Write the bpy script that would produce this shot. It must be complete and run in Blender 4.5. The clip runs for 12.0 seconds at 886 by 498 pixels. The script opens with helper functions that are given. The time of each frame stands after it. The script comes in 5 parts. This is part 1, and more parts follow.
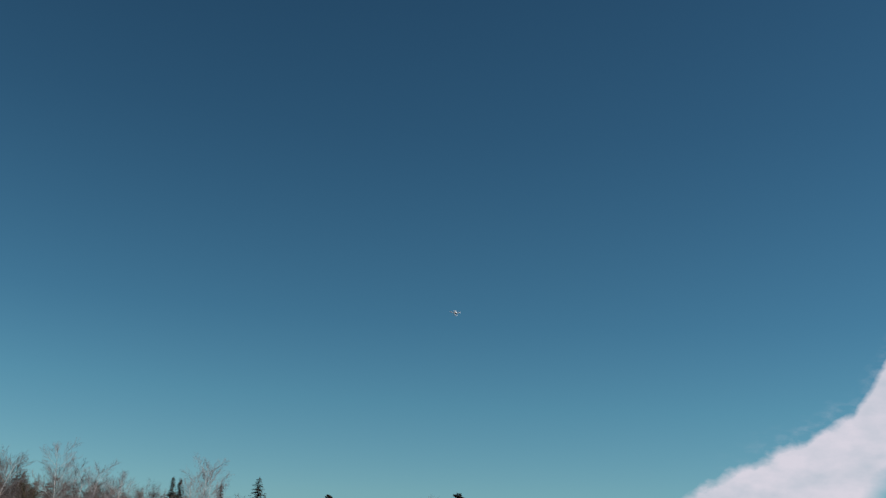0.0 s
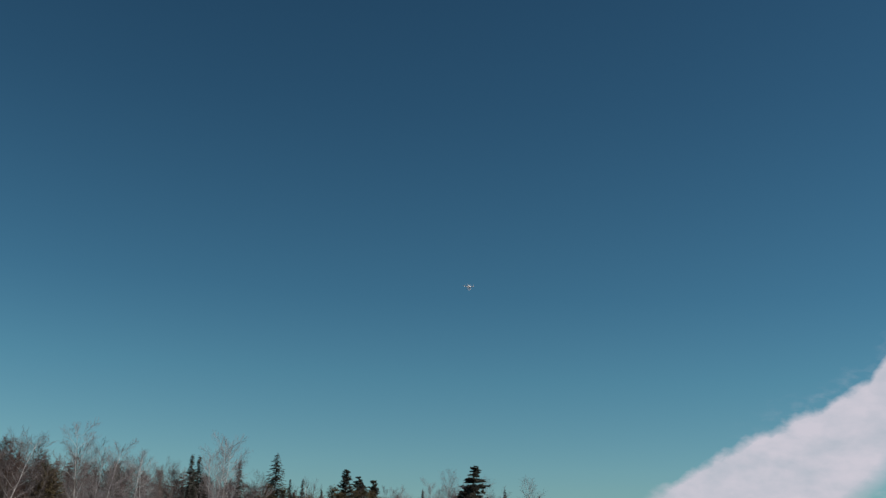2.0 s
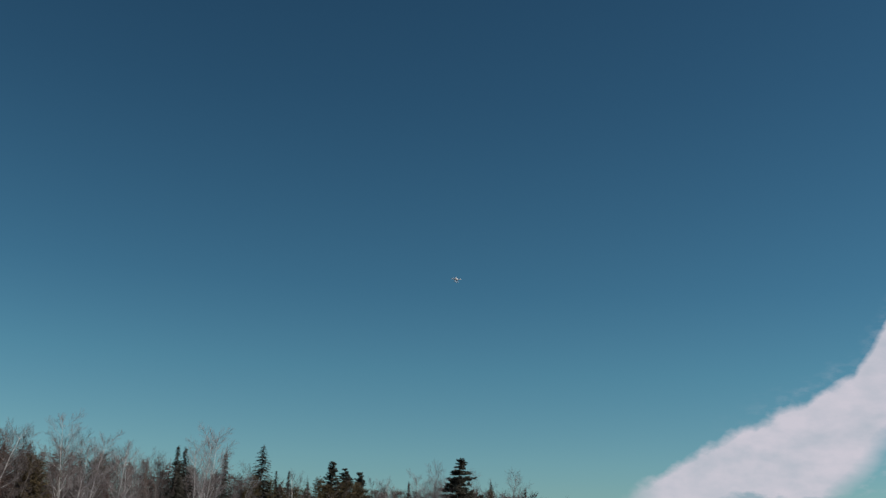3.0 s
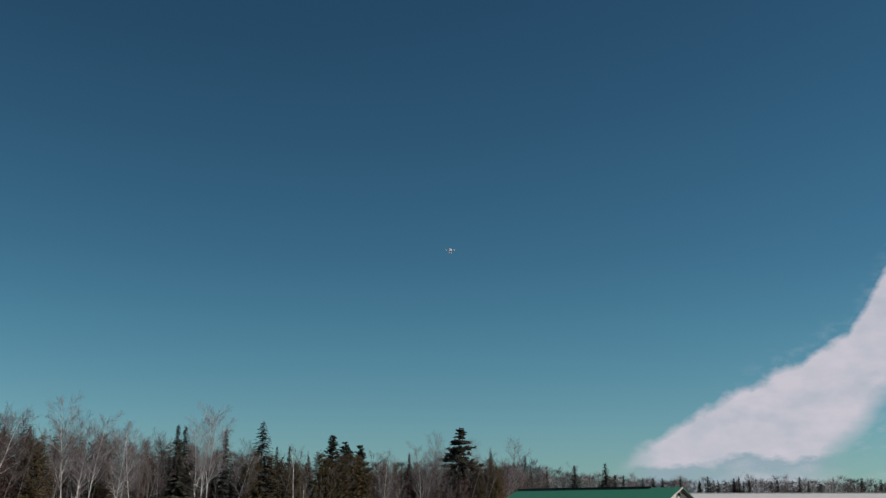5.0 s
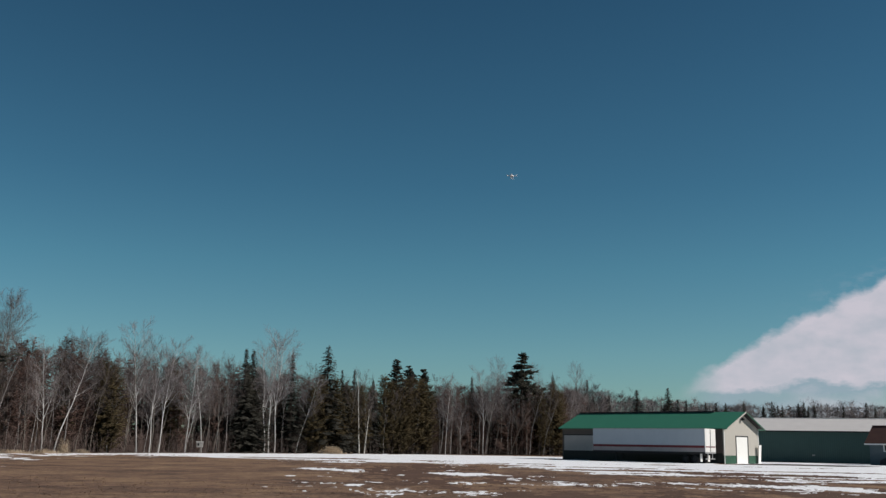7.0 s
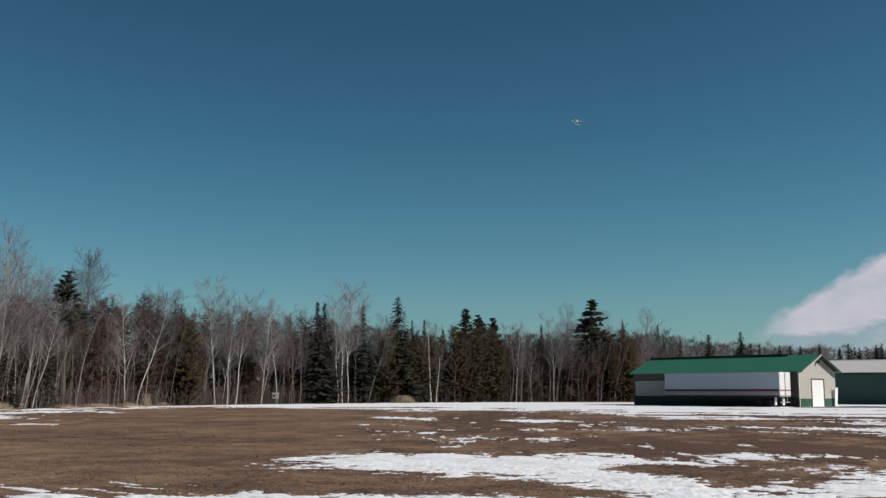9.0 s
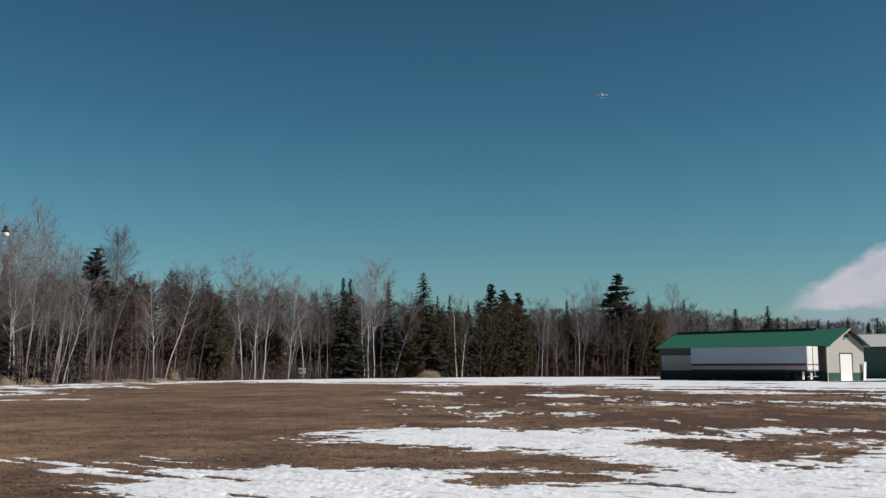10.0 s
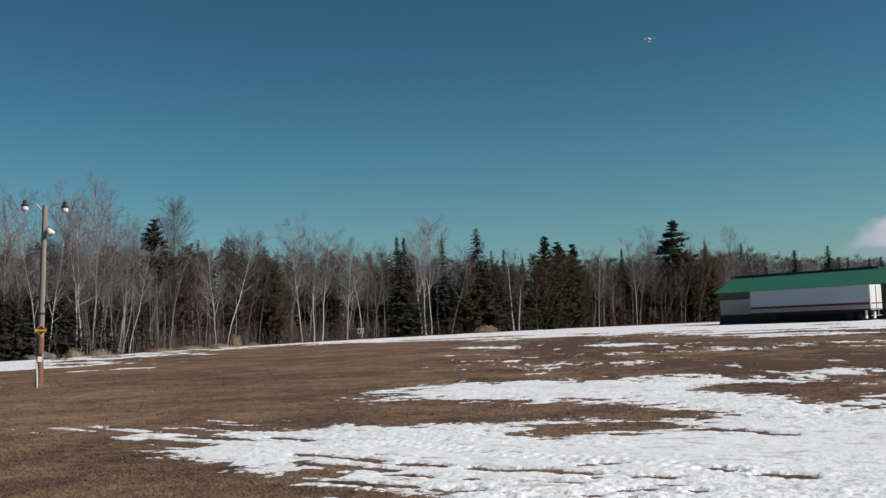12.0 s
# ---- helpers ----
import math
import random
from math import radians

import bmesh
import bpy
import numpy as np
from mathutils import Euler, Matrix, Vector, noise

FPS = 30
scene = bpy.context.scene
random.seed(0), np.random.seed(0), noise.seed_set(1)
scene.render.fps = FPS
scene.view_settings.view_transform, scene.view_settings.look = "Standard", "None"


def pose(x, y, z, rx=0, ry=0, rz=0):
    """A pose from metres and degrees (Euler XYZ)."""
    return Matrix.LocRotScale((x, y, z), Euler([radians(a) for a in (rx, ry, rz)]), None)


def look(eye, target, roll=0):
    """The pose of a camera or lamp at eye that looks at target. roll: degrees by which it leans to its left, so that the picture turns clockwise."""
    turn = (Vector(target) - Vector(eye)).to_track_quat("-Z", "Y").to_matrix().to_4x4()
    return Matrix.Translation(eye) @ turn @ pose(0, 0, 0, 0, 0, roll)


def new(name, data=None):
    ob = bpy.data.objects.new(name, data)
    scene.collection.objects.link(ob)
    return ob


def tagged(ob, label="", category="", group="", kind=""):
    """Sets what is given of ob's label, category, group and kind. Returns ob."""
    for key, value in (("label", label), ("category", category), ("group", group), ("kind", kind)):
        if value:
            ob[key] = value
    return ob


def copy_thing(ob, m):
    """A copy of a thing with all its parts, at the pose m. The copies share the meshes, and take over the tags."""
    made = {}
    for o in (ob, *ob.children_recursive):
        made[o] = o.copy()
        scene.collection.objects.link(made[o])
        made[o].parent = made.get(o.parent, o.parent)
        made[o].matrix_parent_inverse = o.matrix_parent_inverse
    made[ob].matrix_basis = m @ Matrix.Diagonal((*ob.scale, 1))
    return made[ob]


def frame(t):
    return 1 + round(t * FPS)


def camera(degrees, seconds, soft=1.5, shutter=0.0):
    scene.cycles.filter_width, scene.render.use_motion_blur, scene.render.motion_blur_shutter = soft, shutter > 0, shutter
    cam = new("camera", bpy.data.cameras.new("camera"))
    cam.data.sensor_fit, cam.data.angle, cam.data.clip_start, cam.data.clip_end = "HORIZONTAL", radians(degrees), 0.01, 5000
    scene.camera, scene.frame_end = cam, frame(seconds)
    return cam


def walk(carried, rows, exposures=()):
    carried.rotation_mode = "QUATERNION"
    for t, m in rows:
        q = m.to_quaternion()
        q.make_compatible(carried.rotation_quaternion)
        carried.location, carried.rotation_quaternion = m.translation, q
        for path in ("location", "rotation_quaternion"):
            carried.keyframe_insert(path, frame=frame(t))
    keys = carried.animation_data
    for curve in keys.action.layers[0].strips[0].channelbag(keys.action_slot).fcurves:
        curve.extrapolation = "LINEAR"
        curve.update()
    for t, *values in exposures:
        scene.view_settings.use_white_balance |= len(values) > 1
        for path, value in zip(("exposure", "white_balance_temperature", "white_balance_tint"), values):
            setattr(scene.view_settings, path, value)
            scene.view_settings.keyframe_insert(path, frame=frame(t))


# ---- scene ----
EYE = 1.6
cam = camera(48.0, 12.0, soft=1.4)
# seconds, yaw to the right, pitch up, lean to the right; the camera turns on one spot
ROWS = [
    (0.0, 7.65, 19.02, -3.22),
    (0.5, 6.15, 17.32, -3.32),
    (1.0, 5.80, 16.72, -2.91),
    (1.5, 6.50, 17.26, -2.38),
    (2.0, 6.97, 17.51, -2.29),
    (2.5, 7.57, 17.34, -2.20),
    (3.0, 7.74, 17.11, -2.39),
    (5.0, 8.18, 15.48, -0.52),
    (5.5, 8.03, 14.96, -0.74),
    (6.0, 6.33, 13.02, -0.88),
    (6.5, 5.29, 11.93, -0.87),
    (7.0, 4.59, 11.17, -1.02),
    (9.0, 0.74, 8.23, -0.11),
    (9.5, 0.00, 7.54, -0.40),
    (10.0, -0.71, 6.81, 0.00),
    (10.5, -1.52, 6.08, 0.97),
    (11.0, -2.31, 5.44, 2.07),
    (11.5, -3.04, 4.90, 2.40),
    (12.0, -3.79, 4.34, 2.42),
]
# yaw is counted to the right of straight ahead (+y)
walk(cam, [(t, pose(0, 0, EYE, 0, 0, -yaw) @ pose(0, 0, 0, pitch) @ pose(0, 0, 0, 0, lean) @ pose(0, 0, 0, 90)) for t, yaw, pitch, lean in ROWS],
     exposures=((0.0, 0.30), (0.5, 0.20), (1.0, 0.15), (3.0, 0.10), (5.0, 0.05), (7.0, 0.03), (10.0, 0.01), (12.0, -0.01)))

# ---- sky, sun ----
SUN_EL, SUN_DIR = 33.0, Vector((0.98, -0.18, 0)).normalized()
sky_world = bpy.data.worlds.new("world")
scene.world = sky_world
sky_world.use_nodes = True
wn, wl = sky_world.node_tree.nodes, sky_world.node_tree.links
wn.clear()
sky = wn.new("ShaderNodeTexSky")
sky.sky_type = "NISHITA"
sky.sun_disc = False
sky.sun_elevation = radians(SUN_EL)
sky.sun_rotation = math.atan2(SUN_DIR.x, SUN_DIR.y)
sky.air_density, sky.dust_density, sky.ozone_density = 0.85, 0.2, 3.0
tint = wn.new("ShaderNodeMix")
tint.data_type, tint.blend_type = "RGBA", "MULTIPLY"
tint.inputs[0].default_value = 1.0
# clear cold air: teal low down, deep blue high up
sky_co, sky_sep, sky_ramp = wn.new("ShaderNodeTexCoord"), wn.new("ShaderNodeSeparateXYZ"), wn.new("ShaderNodeValToRGB")
wl.new(sky_co.outputs["Generated"], sky_sep.inputs[0])
wl.new(sky_sep.outputs[2], sky_ramp.inputs[0])
stops = sky_ramp.color_ramp.elements
stops[0].position, stops[0].color = 0.0, (0.68, 0.84, 0.80, 1)
stops[1].position, stops[1].color = 0.7, (0.24, 0.47, 0.50, 1)
for at, colour in ((0.09, (0.635, 0.915, 0.835)), (0.175, (0.50, 0.872, 0.80)), (0.254, (0.40, 0.76, 0.735)), (0.432, (0.31, 0.61, 0.62))):
    stops.new(at).color = (*colour, 1)
wl.new(sky_ramp.outputs[0], tint.inputs[7])
back = wn.new("ShaderNodeBackground")
back.inputs[1].default_value = 0.0735
wout = wn.new("ShaderNodeOutputWorld")
wl.new(sky.outputs[0], tint.inputs[6])
wl.new(tint.outputs[2], back.inputs[0])
wl.new(back.outputs[0], wout.inputs[0])

sun = new("sun", bpy.data.lights.new("sun", "SUN"))
sun.data.energy, sun.data.angle, sun.data.color = 5.0, radians(0.53), (1.0, 0.94, 0.87)
sun_from = SUN_DIR * math.cos(radians(SUN_EL)) + Vector((0, 0, math.sin(radians(SUN_EL))))
sun.matrix_world = look(sun_from * 100, (0, 0, 0))


# ---- materials ----
def material(name, colour, dark=None, scale=4.0, fine=40.0, rough=0.8, bump=0.2, metal=0.0, spread=0.12, stretch=(1, 1, 1), depth=0.02, spec=0.3):
    """Two scales of noise between two colours, a fine relief, and a little change from object to object."""
    m = bpy.data.materials.new(name)
    m.use_nodes = True
    n, l = m.node_tree.nodes, m.node_tree.links
    b = n["Principled BSDF"]
    b.inputs["Roughness"].default_value, b.inputs["Metallic"].default_value = rough, metal
    b.inputs["Specular IOR Level"].default_value = spec
    dark = dark or tuple(c * 0.6 for c in colour)
    co, mp = n.new("ShaderNodeTexCoord"), n.new("ShaderNodeMapping")
    mp.inputs["Scale"].default_value = stretch
    l.new(co.outputs["Object"], mp.inputs[0])
    big, small = n.new("ShaderNodeTexNoise"), n.new("ShaderNodeTexNoise")
    for t, s in ((big, scale), (small, fine)):
        t.inputs["Scale"].default_value, t.inputs["Detail"].default_value = s, 5
        l.new(mp.outputs[0], t.inputs["Vector"])
    add = n.new("ShaderNodeMath")
    add.operation = "MULTIPLY_ADD"
    l.new(small.outputs[0], add.inputs[0])
    add.inputs[1].default_value = 0.6
    half = n.new("ShaderNodeMath")
    half.operation = "MULTIPLY_ADD"
    l.new(big.outputs[0], half.inputs[0])
    half.inputs[1].default_value, half.inputs[2].default_value = 0.9, -0.25
    l.new(half.outputs[0], add.inputs[2])
    mix = n.new("ShaderNodeMix")
    mix.data_type = "RGBA"
    mix.inputs[6].default_value, mix.inputs[7].default_value = (*dark, 1), (*colour, 1)
    l.new(add.outputs[0], mix.inputs[0])
    info, hsv = n.new("ShaderNodeObjectInfo"), n.new("ShaderNodeHueSaturation")
    rng = n.new("ShaderNodeMapRange")
    rng.inputs[3].default_value, rng.inputs[4].default_value = 1 - spread, 1 + spread
    l.new(info.outputs["Random"], rng.inputs[0])
    l.new(rng.outputs[0], hsv.inputs["Value"])
    l.new(mix.outputs[2], hsv.inputs["Color"])
    l.new(hsv.outputs[0], b.inputs["Base Color"])
    bp = n.new("ShaderNodeBump")
    bp.inputs["Strength"].default_value, bp.inputs["Distance"].default_value = bump, depth
    l.new(small.outputs[0], bp.inputs["Height"])
    l.new(bp.outputs[0], b.inputs["Normal"])
    return m


def siding(name, colour, dark, pitch, axis, rough=0.5, metal=0.0, bump=0.5):
    """Ribbed sheet metal: ribs every pitch metres along the axis."""
    m = material(name, colour, dark, 0.7, 9, rough, 0.05, metal, 0.02)
    n, l = m.node_tree.nodes, m.node_tree.links
    b = n["Principled BSDF"]
    co, sep = n.new("ShaderNodeTexCoord"), n.new("ShaderNodeSeparateXYZ")
    l.new(co.outputs["Object"], sep.inputs[0])
    mul, sin = n.new("ShaderNodeMath"), n.new("ShaderNodeMath")
    mul.operation, sin.operation = "MULTIPLY", "SINE"
    mul.inputs[1].default_value = 2 * math.pi / pitch
    l.new(sep.outputs[axis], mul.inputs[0])
    l.new(mul.outputs[0], sin.inputs[0])
    bp = n.new("ShaderNodeBump")
    bp.inputs["Strength"].default_value, bp.inputs["Distance"].default_value = bump, 0.02
    l.new(sin.outputs[0], bp.inputs["Height"])
    l.new(bp.outputs[0], b.inputs["Normal"])
    return m


def turf(name, island=False):
    """Matted dead grass: mud, brown thatch and straw mixed by noise at four scales."""
    m = bpy.data.materials.new(name)
    m.use_nodes = True
    n, l = m.node_tree.nodes, m.node_tree.links
    b = n["Principled BSDF"]
    b.inputs["Roughness"].default_value, b.inputs["Specular IOR Level"].default_value = 0.95, 0.1
    co = n.new("ShaderNodeTexCoord")
    total = None
    for scale, weight in ((0.13, 1.05), (0.7, 0.95), (4.0, 0.9), (22.0, 0.95)):
        t, k = n.new("ShaderNodeTexNoise"), n.new("ShaderNodeMath")
        t.inputs["Scale"].default_value, t.inputs["Detail"].default_value = scale, 4
        l.new(co.outputs["Object"], t.inputs["Vector"])
        k.operation = "MULTIPLY_ADD"
        k.inputs[1].default_value, k.inputs[2].default_value = weight, -0.5 * weight + (0.55 if total is None else 0)
        l.new(t.outputs[0], k.inputs[0])
        if total is not None:
            l.new(total, k.inputs[2])
            fix = n.new("ShaderNodeMath")
            fix.operation = "ADD"
            fix.inputs[1].default_value = -0.5 * weight
            l.new(k.outputs[0], fix.inputs[0])
            total = fix.outputs[0]
        else:
            total = k.outputs[0]
    if island:
        geo, k = n.new("ShaderNodeNewGeometry"), n.new("ShaderNodeMath")
        k.operation = "MULTIPLY_ADD"
        k.inputs[1].default_value = 0.24
        l.new(geo.outputs["Random Per Island"], k.inputs[0])
        l.new(total, k.inputs[2])
        fix = n.new("ShaderNodeMath")
        fix.operation = "ADD"
        fix.inputs[1].default_value = 0.10
        l.new(k.outputs[0], fix.inputs[0])
        total = fix.outputs[0]
    ramp = n.new("ShaderNodeValToRGB")
    e = ramp.color_ramp.elements
    e[0].position, e[0].color = 0.12, (0.045, 0.031, 0.027, 1)
    e[1].position, e[1].color = 0.95, (0.315, 0.218, 0.138, 1)
    e.new(0.36).color = (0.112, 0.072, 0.054, 1)
    e.new(0.56).color = (0.170, 0.106, 0.074, 1)
    e.new(0.74).color = (0.240, 0.152, 0.096, 1)
    l.new(total, ramp.inputs[0])
    l.new(ramp.outputs[0], b.inputs["Base Color"])
    bp = n.new("ShaderNodeBump")
    bp.inputs["Strength"].default_value, bp.inputs["Distance"].default_value = 0.9, 0.05
    l.new(total, bp.inputs["Height"])
    l.new(bp.outputs[0], b.inputs["Normal"])
    return m


GRASS = turf("dead_grass_ground")
STRAW = turf("dead_grass_blades", True)
MUD = material("wet_mud", (0.140, 0.086, 0.064), (0.062, 0.039, 0.031), 0.5, 5.0, 0.95, 0.9, spread=0.0, depth=0.04, spec=0.06)
TALL_STRAW = material("tall_straw", (0.58, 0.47, 0.35), (0.34, 0.265, 0.19), 1.0, 9.0, 0.9, 0.1, spec=0.1)
SNOW = material("old_snow", (0.91, 0.915, 0.945), (0.78, 0.79, 0.825), 0.9, 26.0, 0.7, 0.45, spread=0.0, depth=0.02, spec=0.3)


def soil_snow(m):
    """Dirt and dead stalks drawn out along the wheel tracks in old snow."""
    n, l = m.node_tree.nodes, m.node_tree.links
    b = n["Principled BSDF"]
    clean = b.inputs["Base Color"].links[0].from_socket
    co, turn, mp = n.new("ShaderNodeTexCoord"), n.new("ShaderNodeMapping"), n.new("ShaderNodeMapping")
    turn.inputs["Rotation"].default_value = (0, 0, radians(33))
    mp.inputs["Scale"].default_value = (0.45, 1.0, 1.0)
    l.new(co.outputs["Object"], turn.inputs[0])
    l.new(turn.outputs[0], mp.inputs[0])
    for scale, low, high, tint, most in ((0.55, 0.48, 0.70, (0.60, 0.60, 0.62), 0.32), (3.2, 0.56, 0.68, (0.34, 0.30, 0.255), 0.75), (14.0, 0.60, 0.68, (0.20, 0.165, 0.13), 0.7)):
        t, r, mix = n.new("ShaderNodeTexNoise"), n.new("ShaderNodeMapRange"), n.new("ShaderNodeMix")
        t.inputs["Scale"].default_value, t.inputs["Detail"].default_value, t.inputs["Roughness"].default_value = scale, 7, 0.62
        l.new(mp.outputs[0], t.inputs["Vector"])
        r.inputs[1].default_value, r.inputs[2].default_value, r.inputs[4].default_value = low, high, most
        l.new(t.outputs[0], r.inputs[0])
        mix.data_type = "RGBA"
        l.new(r.outputs[0], mix.inputs[0])
        l.new(clean, mix.inputs[6])
        mix.inputs[7].default_value = (*tint, 1)
        clean = mix.outputs[2]
    # where the crust is thin, soil and stalks stand through it in specks
    deep, specks, sum_up, r, mix = n.new("ShaderNodeAttribute"), n.new("ShaderNodeTexNoise"), n.new("ShaderNodeMath"), n.new("ShaderNodeMapRange"), n.new("ShaderNodeMix")
    deep.attribute_name = "depth"
    specks.inputs["Scale"].default_value, specks.inputs["Detail"].default_value, specks.inputs["Roughness"].default_value = 5.0, 8, 0.72
    l.new(mp.outputs[0], specks.inputs["Vector"])
    sum_up.operation = "MULTIPLY_ADD"
    l.new(deep.outputs["Fac"], sum_up.inputs[0])
    sum_up.inputs[1].default_value = -22.0
    spread_out = n.new("ShaderNodeMath")
    spread_out.operation = "MULTIPLY_ADD"
    spread_out.inputs[1].default_value, spread_out.inputs[2].default_value = 2.6, -0.80
    l.new(specks.outputs[0], spread_out.inputs[0])
    l.new(spread_out.outputs[0], sum_up.inputs[2])
    r.inputs[1].default_value, r.inputs[2].default_value, r.inputs[4].default_value = 0.38, 0.50, 0.94
    l.new(sum_up.outputs[0], r.inputs[0])
    mix.data_type = "RGBA"
    l.new(r.outputs[0], mix.inputs[0])
    l.new(clean, mix.inputs[6])
    mix.inputs[7].default_value = (0.135, 0.102, 0.078, 1)
    l.new(mix.outputs[2], b.inputs["Base Color"])


soil_snow(SNOW)
LITTER = material("leaf_litter", (0.13, 0.095, 0.068), (0.06, 0.045, 0.034), 0.4, 4.0, 0.95, 0.8, spread=0.0, depth=0.06, spec=0.1)
BIRCH_BARK = material("birch_bark", (0.74, 0.72, 0.705), (0.20, 0.18, 0.17), 1.2, 5.0, 0.85, 0.3, stretch=(1, 1, 0.7))
PALE_SNAG = material("bleached_bark", (0.72, 0.69, 0.64), (0.40, 0.37, 0.33), 1.2, 5.0, 0.85, 0.3)
PALE_BARK = material("pale_bark", (0.45, 0.42, 0.405), (0.10, 0.088, 0.083), 1.2, 6.0, 0.85, 0.3)
ASPEN_BARK = material("aspen_bark", (0.22, 0.195, 0.17), (0.08, 0.068, 0.058), 1.2, 6.0, 0.85, 0.3)
BROWN_TWIGS = material("brown_twigs", (0.140, 0.102, 0.095), (0.066, 0.047, 0.044), 0.8, 5.0, 0.9, 0.1, spread=0.3)
GREY_TWIGS = material("grey_twigs", (0.27, 0.235, 0.235), (0.14, 0.12, 0.12), 0.8, 5.0, 0.9, 0.1, spread=0.25)
POPLAR_TWIGS = material("poplar_twigs", (0.27, 0.24, 0.247), (0.14, 0.122, 0.125), 0.8, 5.0, 0.9, 0.1, spread=0.2)
TWIGS = material("bare_twigs", (0.165, 0.137, 0.133), (0.078, 0.063, 0.061), 0.8, 5.0, 0.9, 0.1, spread=0.2)
PALE_TWIGS = material("pale_twigs", (0.27, 0.242, 0.244), (0.125, 0.108, 0.109), 0.8, 5.0, 0.9, 0.1, spread=0.15)
CONIFER_BARK = material("conifer_bark", (0.105, 0.083, 0.070), (0.055, 0.043, 0.037), 2, 9, 0.9, 0.4)
FIR_NEEDLES = material("fir_needles", (0.078, 0.075, 0.060), (0.047, 0.045, 0.039), 0.9, 6.0, 0.8, 0.2, spread=0.25)
PINE_NEEDLES = material("pine_needles", (0.076, 0.074, 0.056), (0.045, 0.044, 0.036), 0.9, 6.0, 0.8, 0.2, spread=0.2)
DEEP_NEEDLES = material("brown_shaded_needles", (0.165, 0.106, 0.088), (0.088, 0.058, 0.050), 0.7, 5.0, 0.9, 0.2, spread=0.3)
CEDAR_LEAVES = material("cedar_leaves", (0.140, 0.108, 0.056), (0.082, 0.064, 0.037), 0.7, 5.0, 0.85, 0.2, spread=0.25)


def thin_leaf(m, share):
    """Sprays of needles pass part of the light to their other side."""
    n, l = m.node_tree.nodes, m.node_tree.links
    b, out = n["Principled BSDF"], n["Material Output"]
    through_leaf, mix = n.new("ShaderNodeBsdfTranslucent"), n.new("ShaderNodeMixShader")
    l.new(b.inputs["Base Color"].links[0].from_socket, through_leaf.inputs["Color"])
    mix.inputs[0].default_value = share
    l.new(b.outputs[0], mix.inputs[1])
    l.new(through_leaf.outputs[0], mix.inputs[2])
    l.new(mix.outputs[0], out.inputs["Surface"])


for leaf in (FIR_NEEDLES, PINE_NEEDLES, DEEP_NEEDLES, CEDAR_LEAVES):
    thin_leaf(leaf, 0.4)
BRUSH = material("brush_stems", (0.185, 0.135, 0.120), (0.085, 0.060, 0.054), 0.4, 3.0, 0.9, 0.1, spread=0.1)
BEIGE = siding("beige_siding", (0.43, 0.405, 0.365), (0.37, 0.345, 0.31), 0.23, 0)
# long walls: eave shade put into the colour, far darker than the beige gable
SHADED_WALL = siding("shaded_siding", (0.095, 0.078, 0.068), (0.065, 0.053, 0.046), 0.23, 1)
PALE_DOOR = siding("pale_sliding_door", (0.36, 0.35, 0.33), (0.29, 0.28, 0.265), 0.23, 1)
GREEN = siding("green_wainscot", (0.022, 0.085, 0.05), (0.016, 0.06, 0.036), 0.23, 0)
# the wainscot green again, blackened to carry the shade behind the trailer
SHADED_GREEN = siding("shaded_green_wainscot", (0.016, 0.024, 0.021), (0.010, 0.015, 0.013), 0.23, 1)
GREEN_ROOF = siding("green_roof", (0.046, 0.205, 0.128), (0.036, 0.165, 0.102), 0.3, 1, 0.5, 0.0, 0.18)
TEAL = siding("dark_teal_siding", (0.046, 0.092, 0.083), (0.036, 0.072, 0.066), 0.3, 0)
GREY_ROOF = siding("grey_metal_roof", (0.66, 0.63, 0.61), (0.52, 0.49, 0.48), 0.3, 0, 0.5, 0.0, 0.06)
BROWN_ROOF = material("brown_shingles", (0.10, 0.045, 0.035), (0.05, 0.024, 0.02), 1.2, 8, 0.9, 0.5)
HOUSE_WALL = siding("slate_clapboard", (0.10, 0.135, 0.15), (0.075, 0.10, 0.115), 0.2, 2)
WHITE = material("white_paint", (0.80, 0.79, 0.77), (0.66, 0.65, 0.63), 0.8, 6, 0.5, 0.08, spread=0.03)
BLACK = material("black_metal", (0.03, 0.03, 0.032), (0.015, 0.015, 0.016), 2, 12, 0.6, 0.1)
ALU = siding("trailer_side", (0.375, 0.425, 0.475), (0.32, 0.365, 0.41), 0.6, 1, 0.42, 0.25, 0.15)
ALU_LOW = siding("trailer_skirt", (0.36, 0.33, 0.335), (0.22, 0.20, 0.20), 0.6, 1, 0.5, 0.2, 0.15)
RED = material("red_stripe", (0.17, 0.022, 0.03), (0.11, 0.015, 0.02), 1, 8, 0.5, 0.05)
STEEL = material("galvanised_steel", (0.5, 0.5, 0.5), (0.3, 0.3, 0.3), 2, 12, 0.4, 0.1, 0.7)
RUBBER = material("tyre_rubber", (0.025, 0.025, 0.025), (0.012, 0.012, 0.012), 3, 20, 0.85, 0.3)
POLE_WOOD = material("weathered_pole", (0.36, 0.30, 0.268), (0.15, 0.118, 0.10), 1.5, 14, 0.85, 0.5, stretch=(4, 4, 0.5))
RED_PAINT = material("faded_red_paint", (0.26, 0.115, 0.085), (0.15, 0.08, 0.06), 3, 16, 0.8, 0.2)
YELLOW = material("yellow_sign", (0.75, 0.36, 0.03), (0.55, 0.26, 0.02), 3, 14, 0.5, 0.05)
STONE = material("grey_stone", (0.16, 0.15, 0.15), (0.08, 0.075, 0.075), 1.5, 9, 0.9, 0.5)
DRONE_WHITE = material("white_plastic", (0.85, 0.85, 0.86), (0.75, 0.75, 0.76), 8, 40, 0.35, 0.02)
